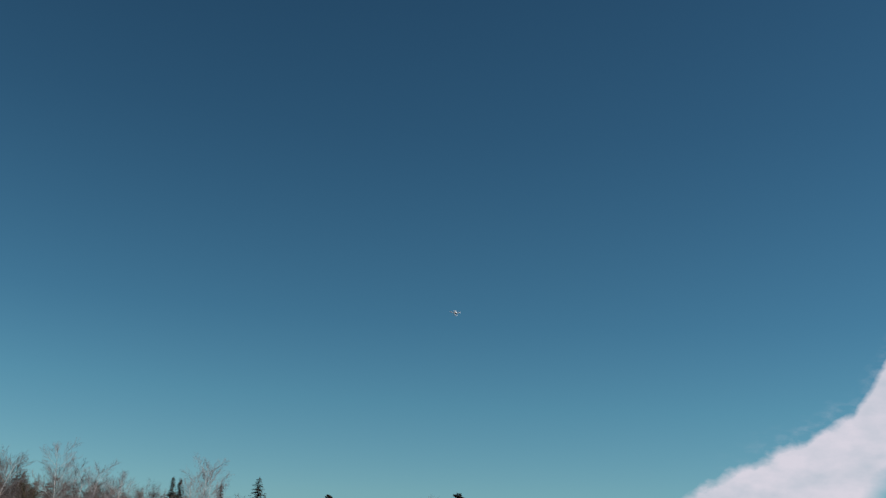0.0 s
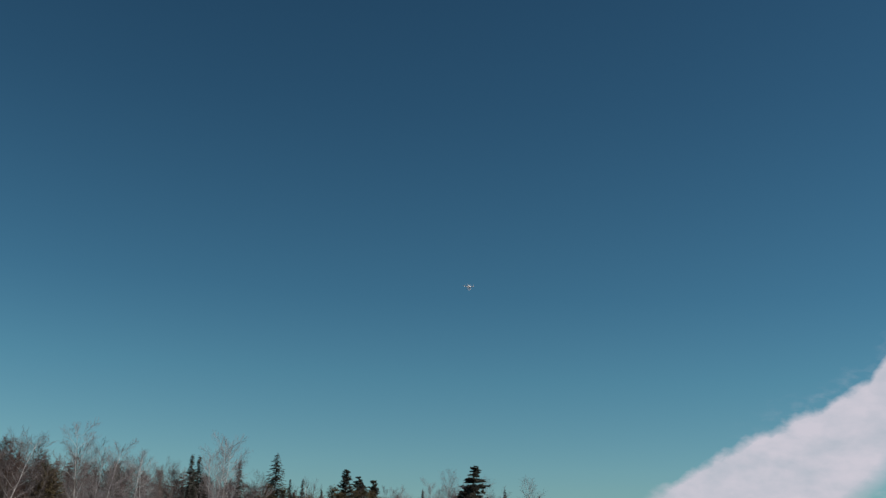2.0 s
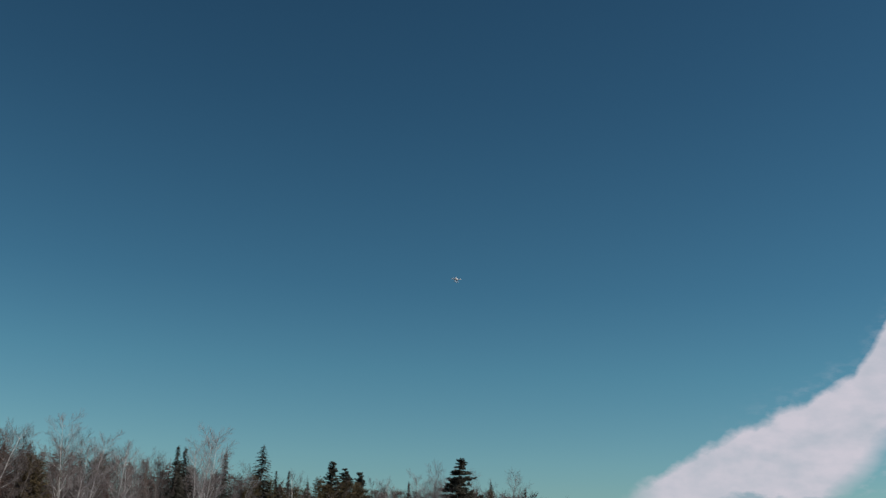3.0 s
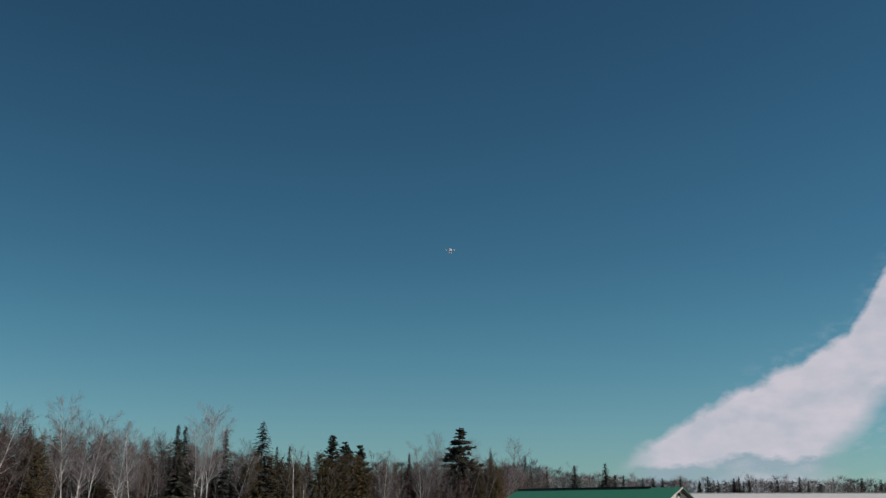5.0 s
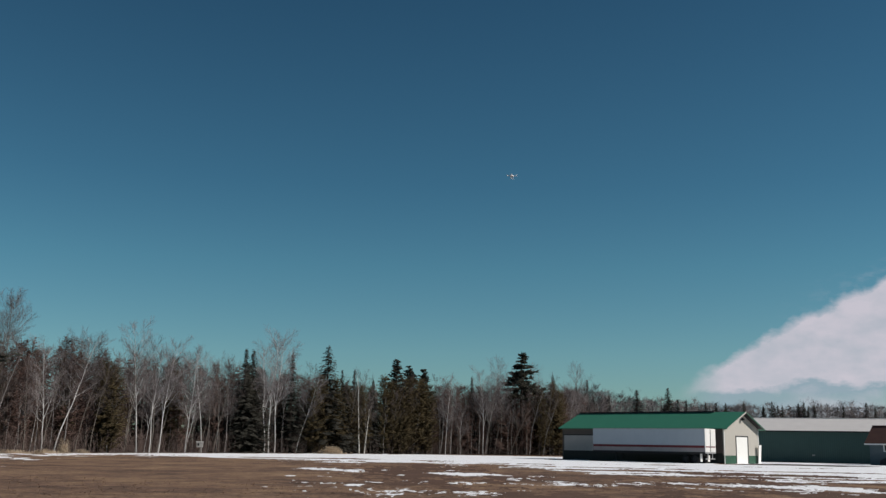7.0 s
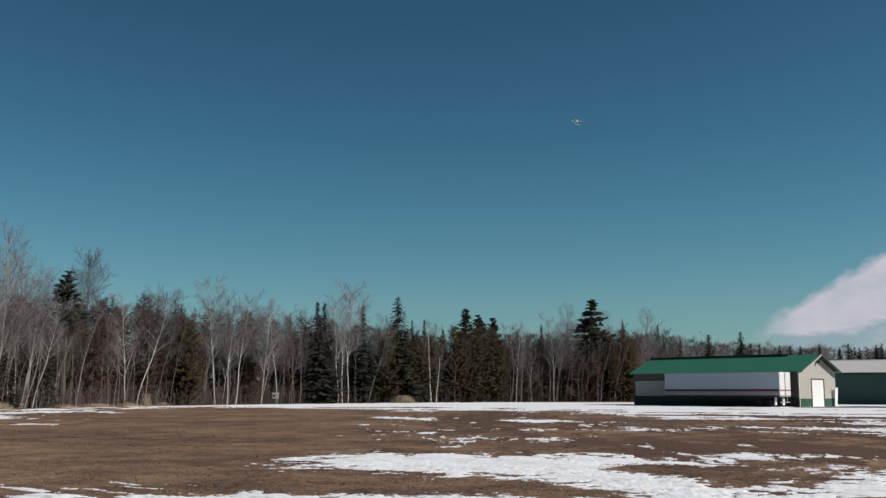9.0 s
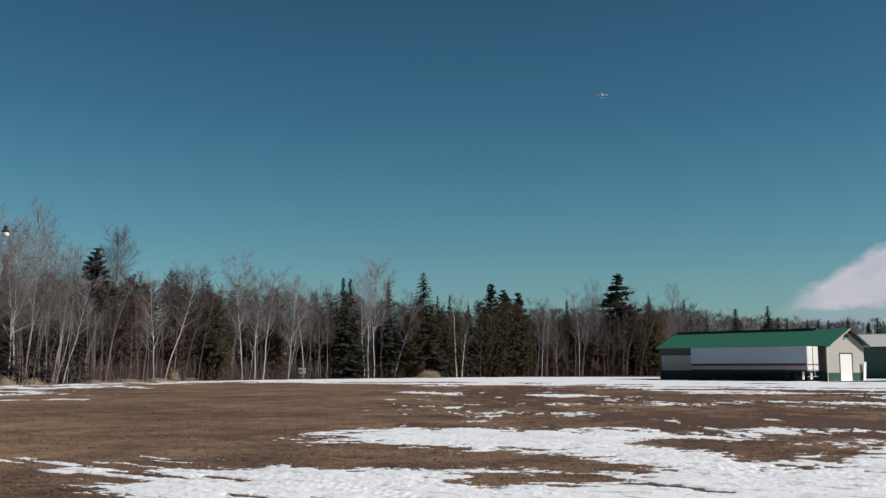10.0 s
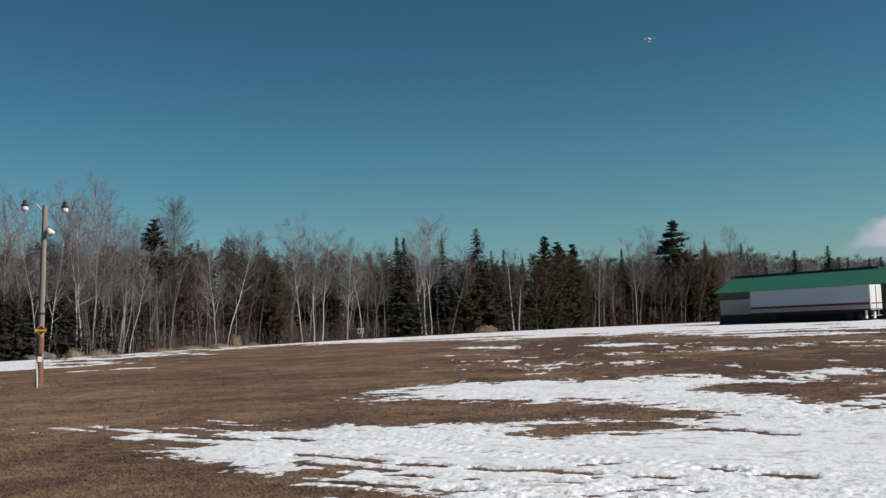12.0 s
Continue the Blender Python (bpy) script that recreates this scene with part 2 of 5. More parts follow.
GRAVEL = material("dark_gravel", (0.10, 0.085, 0.078), (0.045, 0.038, 0.035), 0.8, 7, 0.95, 0.8, spread=0.0, depth=0.04)


def glass_material():
    m = bpy.data.materials.new("window_glass")
    m.use_nodes = True
    b = m.node_tree.nodes["Principled BSDF"]
    b.inputs["Base Color"].default_value = (0.02, 0.025, 0.03, 1)
    b.inputs["Roughness"].default_value = 0.06
    return m


GLASS = glass_material()


# ---- building blocks ----
def mesh_of(name, verts, faces, smooth=False):
    me = bpy.data.meshes.new(name)
    me.from_pydata([tuple(v) for v in verts], [], faces)
    if smooth:
        me.shade_smooth()
    me.update()
    return me


def part(name, shape, mat, parent=None, label=""):
    """Links a bmesh or a mesh as one object, under a thing or a part."""
    if isinstance(shape, bmesh.types.BMesh):
        me = bpy.data.meshes.new(name)
        shape.to_mesh(me)
        shape.free()
    else:
        me = shape
    me.materials.clear()
    me.materials.append(mat)
    ob = new(name, me)
    ob.parent = parent
    return tagged(ob, label)


def thing(name, m, label, category, group="", kind=""):
    ob = new(name)
    ob.empty_display_size = 0.2
    ob.matrix_basis = m
    return tagged(ob, label, category, group, kind)


def box(x0, y0, z0, x1, y1, z1, bevel=0.0):
    bm = bmesh.new()
    bmesh.ops.create_cube(bm, size=1, matrix=Matrix.LocRotScale(((x0 + x1) / 2, (y0 + y1) / 2, (z0 + z1) / 2), None, (x1 - x0, y1 - y0, z1 - z0)))
    if bevel:
        bmesh.ops.bevel(bm, geom=bm.edges[:], offset=bevel, segments=2, affect="EDGES", profile=0.5)
    return bm


def rod(a, b, r0, r1=None, sides=10, bm=None):
    """A tapered round bar from a to b."""
    bm = bm or bmesh.new()
    a, b = Vector(a), Vector(b)
    turn = (b - a).to_track_quat("Z", "Y").to_matrix().to_4x4()
    bmesh.ops.create_cone(bm, cap_ends=True, segments=sides, radius1=r0, radius2=r0 if r1 is None else r1, depth=(b - a).length, matrix=Matrix.Translation((a + b) / 2) @ turn)
    return bm


def lathe(profile, sides=16, m=None):
    """A turned form from (radius, height) pairs."""
    verts, faces, n = [], [], len(profile)
    for k in range(sides):
        a = 2 * math.pi * k / sides
        for r, z in profile:
            v = Vector((r * math.cos(a), r * math.sin(a), z))
            verts.append(m @ v if m else v)
    for k in range(sides):
        for i in range(n - 1):
            a, b = k * n + i, ((k + 1) % sides) * n + i
            faces.append((a, b, b + 1, a + 1))
    return mesh_of("turned", verts, faces, True)


def slab(corners, thick, up=Vector((0, 0, 1))):
    """A plate of that thickness under four corners."""
    bm = bmesh.new()
    top = [bm.verts.new(c) for c in corners]
    low = [bm.verts.new(Vector(c) - up * thick) for c in corners]
    bm.faces.new(top)
    bm.faces.new(low[::-1])
    for i in range(len(corners)):
        j = (i + 1) % len(corners)
        bm.faces.new((top[i], low[i], low[j], top[j]))
    bmesh.ops.recalc_face_normals(bm, faces=bm.faces[:])
    return bm


# ---- noise for the ground ----
def lattice(ix, iy, seed):
    h = (ix * 374761393 + iy * 668265263 + seed * 974634777) & 0xFFFFFFFF
    h = ((h ^ (h >> 13)) * 1274126177) & 0xFFFFFFFF
    return ((h ^ (h >> 16)) & 0xFFFF) / 65535.0 * 2 - 1


def value_noise(x, y, seed):
    ix, iy = np.floor(x).astype(np.int64), np.floor(y).astype(np.int64)
    fx, fy = x - ix, y - iy
    fx, fy = fx * fx * (3 - 2 * fx), fy * fy * (3 - 2 * fy)
    a, b = lattice(ix, iy, seed), lattice(ix + 1, iy, seed)
    c, d = lattice(ix, iy + 1, seed), lattice(ix + 1, iy + 1, seed)
    return (a * (1 - fx) + b * fx) * (1 - fy) + (c * (1 - fx) + d * fx) * fy


def fbm(x, y, seed=0, octaves=4):
    total, amp = 0.0, 0.5
    for o in range(octaves):
        total = total + amp * value_noise(x * 2 ** o + 17.3 * o, y * 2 ** o - 9.1 * o, seed + o)
        amp *= 0.55
    return total


def capsule(x, y, c):
    """How far inside a tapered stroke of the plan a place lies, in metres."""
    x0, y0, r0, x1, y1, r1 = c
    dx, dy = x1 - x0, y1 - y0
    k = np.clip(((x - x0) * dx + (y - y0) * dy) / (dx * dx + dy * dy + 1e-9), 0, 1)
    return r0 + (r1 - r0) * k - np.hypot(x - x0 - k * dx, y - y0 - k * dy)


# ---- the plan of the wood's edge ----
def wood_edge(az):
    """Distance of the wood's edge in the direction az (degrees right of +y)."""
    return np.interp(az, (-40, -23.7, 11.5, 14, 20, 36), (88, 100, 202, 262, 275, 285))


def canopy(az):
    """Height angle of the wood's mean top in that direction."""
    return np.interp(az, (-35, -25, -20, -16, -12, -8, -4, 0, 4, 8, 11, 13, 15, 20, 34), (5.7, 5.7, 5.2, 5.1, 4.8, 4.5, 4.2, 3.6, 3.5, 3.6, 3.5, 3.3, 2.85, 2.5, 2.4))


def polar(az, d, z=0.0):
    return Vector((d * math.sin(radians(az)), d * math.cos(radians(az)), z))


# ---- ground ----
def ground_height(x, y):
    return 0.03 * fbm(x * 0.25, y * 0.25, 3, 3) + 0.009 * fbm(x * 2.1, y * 2.1, 5, 3)


def build_ground():
    near = np.concatenate([np.linspace(-60, 60, 241)])
    far = np.array([70, 90, 120, 170, 250, 400, 700, 1200, 2200, 4500.0])
    xs = np.concatenate([-far[::-1], near, far])
    ys = np.concatenate([-far[::-1], np.linspace(-60, 4, 33)[:-1], np.linspace(4, 80, 191), np.array([84, 90, 100, 120, 150, 200, 300, 500, 900, 1800, 4500.0])])
    gx, gy = np.meshgrid(xs, ys)
    fade = np.clip(1 - (np.hypot(gx, gy) - 50) / 20, 0, 1)
    gz = ground_height(gx, gy) * fade
    verts = np.stack([gx.ravel(), gy.ravel(), gz.ravel()], 1)
    w = len(xs)
    i = (np.arange(len(ys) - 1)[:, None] * w + np.arange(w - 1)[None, :]).ravel()
    faces = np.stack([i, i + 1, i + 1 + w, i + w], 1)
    ob = part("ground", mesh_of("ground", verts, faces.tolist(), True), GRASS)
    tagged(ob, "flat field of matted brown dead grass", "ground", kind="structure")


build_ground()

SNOW_STROKES = [
    (2.6, 10.6, 4.4, 12, 12.5, 6.2), (4.0, 16.8, 1.9, 5.6, 16.6, 1.9), (5.6, 16.6, 2.0, 11, 18.6, 2.8),
    (-2.6, 22.9, 0.5, 0, 23.6, 3.6), (0, 23.6, 3.7, 3.4, 22.6, 3.6), (3.2, 18.0, 2.4, 4.0, 25.5, 1.4),
]
# near and far edge of the large patch, as y over x
PATCH_NEAR = ((-7.9, -5.6, -4.73, -3.92, -2.57, -1.2, -0.63, 1.5, 6), (18.0, 14.2, 13.0, 12.1, 10.8, 9.7, 9.3, 7.6, 5))
PATCH_FAR = ((-7.9, -6.1, -4.5, -3.5, -3.06, -2.5, -1.25, 2, 6), (18.1, 17.4, 17.0, 16.6, 17.1, 17.4, 16.5, 16.2, 16.2))
SNOW_STREAKS = [(-1.5, 39, 0.5, -0.2, 40.3, 0.6), (-40, 68, 4.6, -29.5, 59.5, 3.0)]
# long flat drifts over the middle field and the yard: two ends and half the width across
MID_DRIFTS = [
    (-3.0, 66.5, -0.2, 62.0, 1.1), (-1.2, 42.4, -0.3, 41.4, 0.4), (2.4, 46.1, 4.6, 43.9, 0.7), (0.4, 36.2, 2.4, 36.1, 0.85), (3.0, 35.6, 5.2, 34.6, 0.7), (5.0, 59.5, 7.1, 58.4, 1.5), (7.6, 53.4, 10.1, 47.2, 0.75),
    (6.2, 44.4, 7.5, 43.1, 0.5), (5.9, 34.6, 6.7, 32.6, 0.5), (6.5, 30.3, 6.9, 26.4, 0.6), (-2.2, 35.9, -1.6, 35.4, 0.25), (0.7, 30.5, 1.0, 30.9, 0.25),
]
YARD_DRIFTS = [
    (8.4, 56.9, 12.0, 54.7, 0.6), (9.2, 49.0, 9.8, 42.8, 0.65), (10.0, 43.5, 12.0, 45.6, 0.55), (12.0, 45.6, 15.0, 49.2, 0.65), (15.0, 49.2, 17.3, 47.0, 1.05), (17.3, 47.0, 21.5, 44.0, 1.6), (7.0, 24.8, 8.6, 27.0, 0.8),
    (9.8, 31.2, 10.2, 31.5, 0.6), (8.6, 27.0, 9.5, 26.0, 0.65), (9.5, 26.0, 14.5, 25.5, 0.5), (7.2, 21.2, 8.0, 20.2, 0.25), (8.1, 20.6, 9.4, 23.0, 0.25), (12.5, 28.9, 14.5, 28.6, 0.3),
]
BARE_BANDS = [(12.6, 56.3, 20.7, 55.1, 1.5), (22.8, 67.7, 32.0, 65.9, 0.5), (21.0, 77.0, 24.8, 69.0, 0.4), (11.8, 36.7, 16.0, 33.0, 1.4)]
BARE_STROKES = [(-1.6, 17.7, 1.2, 1.2, 17.75, 0.85), (1.2, 17.75, 0.8, 2.5, 16.4, 0.4), (0.9, 14.75, 0.45, 1.75, 14.65, 0.3), (4.8, 21.8, 0.9, 6.6, 20.4, 1.0), (44.5, 117.5, 1.8, 51, 120, 2.6), (43.5, 120, 0.9, 27, 138.5, 1.3)]
RUTS = [
    (-2.8, 12.88, 0.05, -1.75, 11.95, 0.07), (-2.65, 12.07, 0.06, -1.94, 11.53, 0.06), (-2.15, 11.58, 0.06, -1.44, 11.2, 0.08), (-2.5, 11.22, 0.05, -2.04, 10.96, 0.06), (-1.36, 11.63, 0.05, -1.0, 11.4, 0.06),
    (-0.5, 11.1, 0.07, 0.12, 10.74, 0.09), (0.07, 10.88, 0.09, 0.75, 10.38, 0.09), (0.68, 11.07, 0.06, 1.0, 11.09, 0.05), (0.8, 10.26, 0.06, 1.49, 10.0, 0.07), (1.96, 10.58, 0.06, 2.14, 10.38, 0.06),
    (2.42, 10.03, 0.08, 2.71, 9.83, 0.08), (1.03, 9.38, 0.03, 1.7, 9.16, 0.04), (2.7, 14.14, 0.06, 3.44, 13.22, 0.06), (-3.63, 15.0, 0.06, -3.02, 14.48, 0.07), (-5.1, 14.5, 0.1, -4.5, 14.1, 0.1),
]


def drift(x, y, rows):
    """How far inside one of the flat drifts a place lies; they are drawn out in depth."""
    deep = 0.3
    return np.maximum.reduce([capsule(x, y * deep, (x0, y0 * deep, r, x1, y1 * deep, r)) for x0, y0, x1, y1, r in rows])


def snow_field(x, y):
    """Snow depth in metres before the crust's roughness; below nought the ground is bare."""
    r, az = np.hypot(x, y), np.degrees(np.arctan2(x, y))
    n1, n2 = fbm(x * 0.45, y * 0.45, 11, 4), fbm(x * 2.0, y * 2.6, 23, 5)
    n3 = fbm(x * 7, y * 9, 29, 4)
    far = np.clip((r - 24) / 6, 0, 1)
    coarse = fbm(x * 0.8, y * 0.42, 99, 5) + 0.35 * fbm(x * 5, y * 1.6, 109, 4)
    streak = fbm(x * 0.11 + 3, y * 0.30, 41, 6)
    along, over = 0.83 * x - 0.56 * y, 0.56 * x + 0.83 * y
    drawn = fbm(along * 0.8, over * 3.4, 91, 5)
    patch = np.minimum((y - np.interp(x, *PATCH_NEAR)) * 0.75, (np.interp(x, *PATCH_FAR) - y) * 0.8)
    tip = np.clip((-2.6 - x) / 1.6, 0, 1) * np.clip((y + 0.25 * x - 12.6) / 1.2, 0, 1)
    patch = np.minimum(patch, 1.2) + 0.25 + 0.15 * n1 + 0.25 * n2 + 0.2 * n3 + 0.25 * drawn - tip * (0.9 + 4.2 * drawn)
    big = np.full_like(x, -9.0)
    for c in SNOW_STROKES:
        big = np.maximum(big, capsule(x, y, c))
    small = np.full_like(x, -9.0)
    for c in SNOW_STREAKS:
        small = np.maximum(small, capsule(x, y, c))
    small = small + 1.0 * n1 + 0.8 * n2 + 3.6 * coarse - 0.15
    torn_edge = 0.6 * coarse + 0.3 * n2 + 0.7 * fbm(x * 4.5, y * 1.3, 113, 4) - 0.02
    small = np.maximum(small, np.maximum(drift(x, y, MID_DRIFTS), drift(x, y, YARD_DRIFTS)) + torn_edge)
    start = np.interp(az, (-34, -22, -18, -13, -4, 3, 9, 14, 20, 40), (66, 70, 82, 106, 100, 93, 80, 61, 53, 49))
    lane = (y + 0.35 * x) * 0.55 + 1.2 * fbm(x * 0.06, y * 0.12, 71, 3)
    lanes = np.clip((np.cos(lane) - 0.35) / 0.65, 0, 1) * np.clip(0.45 + 2.4 * fbm(x * 0.12, y * 0.2, 73, 4), 0, 1)
    lanes = lanes * np.clip((az - 1) / 6, 0, 1) * np.clip((125 - r) / 20, 0, 1)
    road = np.minimum((r - start) * 0.10 + 3.0 * streak + 0.8 * n1, (wood_edge(az) - 0.5 - r) * 0.5)
    torn = np.clip((-14 - az) / 3, 0, 1) * np.clip((az + 27) / 3, 0, 1)
    road = np.minimum(road, 1.2) - 1.9 * lanes + 0.3 * n2 + 0.9 * coarse * np.clip((az + 4) / 6, 0, 1) * np.clip((110 - r) / 20, 0, 1) - torn * (0.5 + 3.5 * fbm(x * 0.5, y * 0.35, 97, 4))
    patchy = np.clip((az + 9) / 8, 0, 1) * np.clip((r - 28) / 14, 0, 1)
    patchy = 1.3 * streak + 2.0 * fbm(x * 0.34, y * 0.17, 95, 5) - 1.4 + 3.8 * coarse - (1 - patchy) * 2.5
    left = 3.0 * streak - 1.5 - np.clip((60 - r) / 10, 0, 5)
    bare = np.full_like(x, -9.0)
    for c in BARE_STROKES:
        bare = np.maximum(bare, capsule(x, y, c) + 0.5 * n1 + 0.8 * n2 - 0.05)
    bare = np.maximum(bare, drift(x, y, BARE_BANDS) + torn_edge)
    f = np.maximum.reduce([patch, big + 0.9 * coarse + 1.1 * n1 + 2.5 * n2 + 0.7 * n3 - 0.05, small, road, patchy, left])
    f = np.minimum(f, -bare * 1.3)
    lace = (1 - far) * fbm(x * 3.0, y * 7.5, 33, 5) + far * 0.7 * fbm(x * 2.4, y * 0.8, 35, 4)
    f = f - np.clip(1.3 - f, 0, 1.3) * (1.1 * np.abs(n3) + (0.7 + 0.8 * far) * np.clip(lace, 0, 1))
    rut = np.full_like(x, -9.0)
    for c in RUTS:
        rut = np.maximum(rut, capsule(x, y, c))
    rut = np.clip(rut * 7 + 0.95 + 1.5 * drawn + 0.8 * n3 + 0.5 * n2, 0, 1)
    f = f + 0.06
    depth = np.where(f > 0, 0.015 * (1 - np.exp(-np.maximum(f, 0) / 0.4)) + 0.014 * np.clip(f - 0.6, 0, 1), np.where(f > -0.4, f * 0.012, (f + 0.4) * 0.06 - 0.0048))
    # old wheel marks run side by side through the crust
    phase = (x * 0.48 + y) * 8.6 + 1.6 * fbm(x * 0.5, y * 0.5, 61, 3)
    groove = np.clip((np.cos(phase) - 0.3) / 0.7, 0, 1) * np.clip(0.1 + 2.4 * fbm(x * 2.2, y * 2.4, 67, 4), 0, 1)
    marks = groove * np.clip((15.5 - y) / 3, 0, 1) * np.clip((4.5 - x) / 3, 0, 1)
    return depth - 0.036 * rut - 0.026 * marks


TREADS = [(-2.24, 14.2, -1.15, 13.25), (-1.15, 13.25, 0.22, 11.9), (0.22, 11.9, 1.25, 11.2), (1.25, 11.2, 2.3, 10.3)]


def tread(x, y):
    """Cleat marks of a tractor tyre, pressed up in two rows along its way."""
    height = np.zeros_like(x)
    for x0, y0, x1, y1 in TREADS:
        dx, dy = x1 - x0, y1 - y0
        ln = math.hypot(dx, dy)
        along = ((x - x0) * dx + (y - y0) * dy) / ln
        across = ((x - x0) * dy - (y - y0) * dx) / ln
        on = (along > 0) & (along < ln)
        for side in (-0.13, 0.13):
            row = np.clip(1 - np.abs(across - side) / 0.10, 0, 1)
            height = height + on * row * 0.013 * np.clip(np.cos((along + 0.4 * side) * 2 * math.pi / 0.17) + 1.6 * fbm(x * 5, y * 5, 119, 3), -0.6, 1)
    return height


def build_snow():
    inv = np.linspace(1 / 7.2, 1 / 175.0, 440)
    us = np.linspace(-0.64, 0.60, 900)
    u, iv = np.meshgrid(us, inv)
    y = 1 / iv
    x = u * y
    y = y + 0.03 * y * value_noise(u * 300, iv * 3000, 77) * 0.02
    f = snow_field(x, y)
    near = np.clip((30 - y) / 12, 0, 1)
    trodden = np.clip(0.45 + 1.3 * fbm(x * 0.35, y * 0.35, 55, 3) + 0.5 * np.clip((13 - y) / 3, 0, 1), 0.12, 1.2)
    lumps = trodden * (0.010 + 0.012 * near) * fbm(x * 9, y * 12, 51, 4) + 0.009 * fbm(x * 1.7, y * 2.2, 57, 3)
    lumps = lumps + tread(x, y) * np.clip(f / 0.015, 0, 1)
    fade = np.clip(1 - (np.hypot(x, y) - 50) / 20, 0, 1)
    z = ground_height(x, y) * fade + f + (0.35 + 0.65 * np.clip(f / 0.02, 0, 1)) * lumps - 0.006
    keep = f > -0.02
    cell = keep[:-1, :-1] | keep[1:, :-1] | keep[:-1, 1:] | keep[1:, 1:]
    w = len(us)
    i = (np.arange(len(inv) - 1)[:, None] * w + np.arange(w - 1)[None, :])[cell]
    faces = np.stack([i, i + 1, i + 1 + w, i + w], 1)
    used, back_to = np.unique(faces, return_inverse=True)
    verts = np.stack([x.ravel(), y.ravel(), z.ravel()], 1)[used]
    me = mesh_of("snow", verts, back_to.reshape(-1, 4).tolist(), True)
    me.attributes.new("depth", "FLOAT", "POINT").data.foreach_set("value", f.ravel()[used].astype(np.float32))
    ob = part("snow", me, SNOW)
    tagged(ob, "patches of old thawing snow with wheel marks", "snow", kind="stuff")


build_snow()


def build_mud():
    """Soaked bare soil where the snow has just gone."""
    inv = np.linspace(1 / 20.0, 1 / 95.0, 190)
    us = np.linspace(-0.10, 0.60, 380)
    u, iv = np.meshgrid(us, inv)
    y = 1 / iv
    x = u * y
    r, az = np.hypot(x, y), np.degrees(np.arctan2(x, y))
    wet = 2.2 * fbm(x * 0.16, y * 0.07, 103, 4) + 2.4 * fbm(x * 1.1, y * 0.45, 107, 5) + 1.6 * fbm(x * 5.0, y * 1.8, 117, 4)
    wet = wet - np.clip((3 - az) / 4, 0, 2) - np.clip((26 - r) / 5, 0, 3) - np.clip((r - 75) / 12, 0, 3)
    fade = np.clip(1 - (r - 50) / 20, 0, 1)
    z = ground_height(x, y) * fade + np.clip(wet, -1, 1) * 0.010 + 0.002
    keep = wet > -0.1
    cell = keep[:-1, :-1] & keep[1:, :-1] & keep[:-1, 1:] & keep[1:, 1:]
    w = len(us)
    i = (np.arange(len(inv) - 1)[:, None] * w + np.arange(w - 1)[None, :])[cell]
    faces = np.stack([i, i + 1, i + 1 + w, i + w], 1)
    used, back_to = np.unique(faces, return_inverse=True)
    verts = np.stack([x.ravel(), y.ravel(), z.ravel()], 1)[used]
    ob = part("wet_mud", mesh_of("wet_mud", verts, back_to.reshape(-1, 4).tolist(), True), MUD)
    tagged(ob, "dark reddish wet mud between the snow streaks", "mud", kind="stuff")


build_mud()


def build_gravel_pad():
    """Dark wet gravel before the shed's gable door."""
    along, outward, middle = Vector((0.737, 0.676, 0)), Vector((0.676, -0.737, 0)), Vector((53.9, 118.7, 0.0))
    ring, verts = 48, [middle + Vector((0, 0, 0.06))]
    for k in range(ring):
        a = 2 * math.pi * k / ring
        r = 1 + 0.3 * float(value_noise(np.array([3 * math.cos(a) + 5]), np.array([3 * math.sin(a) + 5]), 83)[0])
        verts.append(middle + along * (6.4 * r * math.cos(a)) + outward * (7.6 * r * math.sin(a)) + Vector((0, 0, 0.045)))
    faces = [(0, 1 + k, 1 + (k + 1) % ring) for k in range(ring)]
    tagged(part("gravel_pad", mesh_of("gravel_pad", verts, faces, True), GRAVEL), "dark wet gravel before the shed door", "gravel", kind="stuff")


build_gravel_pad()


def build_grass():
    """Short dead blades, matted down, over the near field."""
    rng = np.random.default_rng(4)
    n = 150000
    inv = rng.uniform(1 / 45, 1 / 7.5, n)
    y = 1 / inv
    x = rng.uniform(-0.62, 0.6, n) * y
    # most blades stand in tufts
    tufts = n // 9
    home = rng.integers(0, tufts, n)
    tufted = rng.random(n) < 0.7
    x = np.where(tufted, x[home] + rng.normal(0, 0.035, n), x)
    y = np.where(tufted, y[home] + rng.normal(0, 0.035, n), y)
    ok = snow_field(x, y) < -0.002 + 0.008 * rng.random(n) ** 4
    x, y = x[ok], y[ok]
    z = ground_height(x, y)
    a, lift = rng.uniform(0, 2 * np.pi, len(x)), rng.uniform(0.06, 0.5, len(x))
    ln, wd = rng.uniform(0.04, 0.12, len(x)), 0.0028 + y * 0.00025
    d = np.stack([np.cos(a) * np.cos(lift), np.sin(a) * np.cos(lift), np.sin(lift)], 1) * ln[:, None]
    s = np.stack([-np.sin(a), np.cos(a), 0 * a], 1) * wd[:, None]
    p = np.stack([x, y, z - 0.004], 1)
    verts = np.stack([p - s, p + s, p + d], 1).reshape(-1, 3)
    faces = np.arange(len(verts)).reshape(-1, 3).tolist()
    ob = part("dead_grass", mesh_of("dead_grass", verts, faces), STRAW)
    tagged(ob, "short brown matted dead grass blades", "grass", kind="stuff")


build_grass()


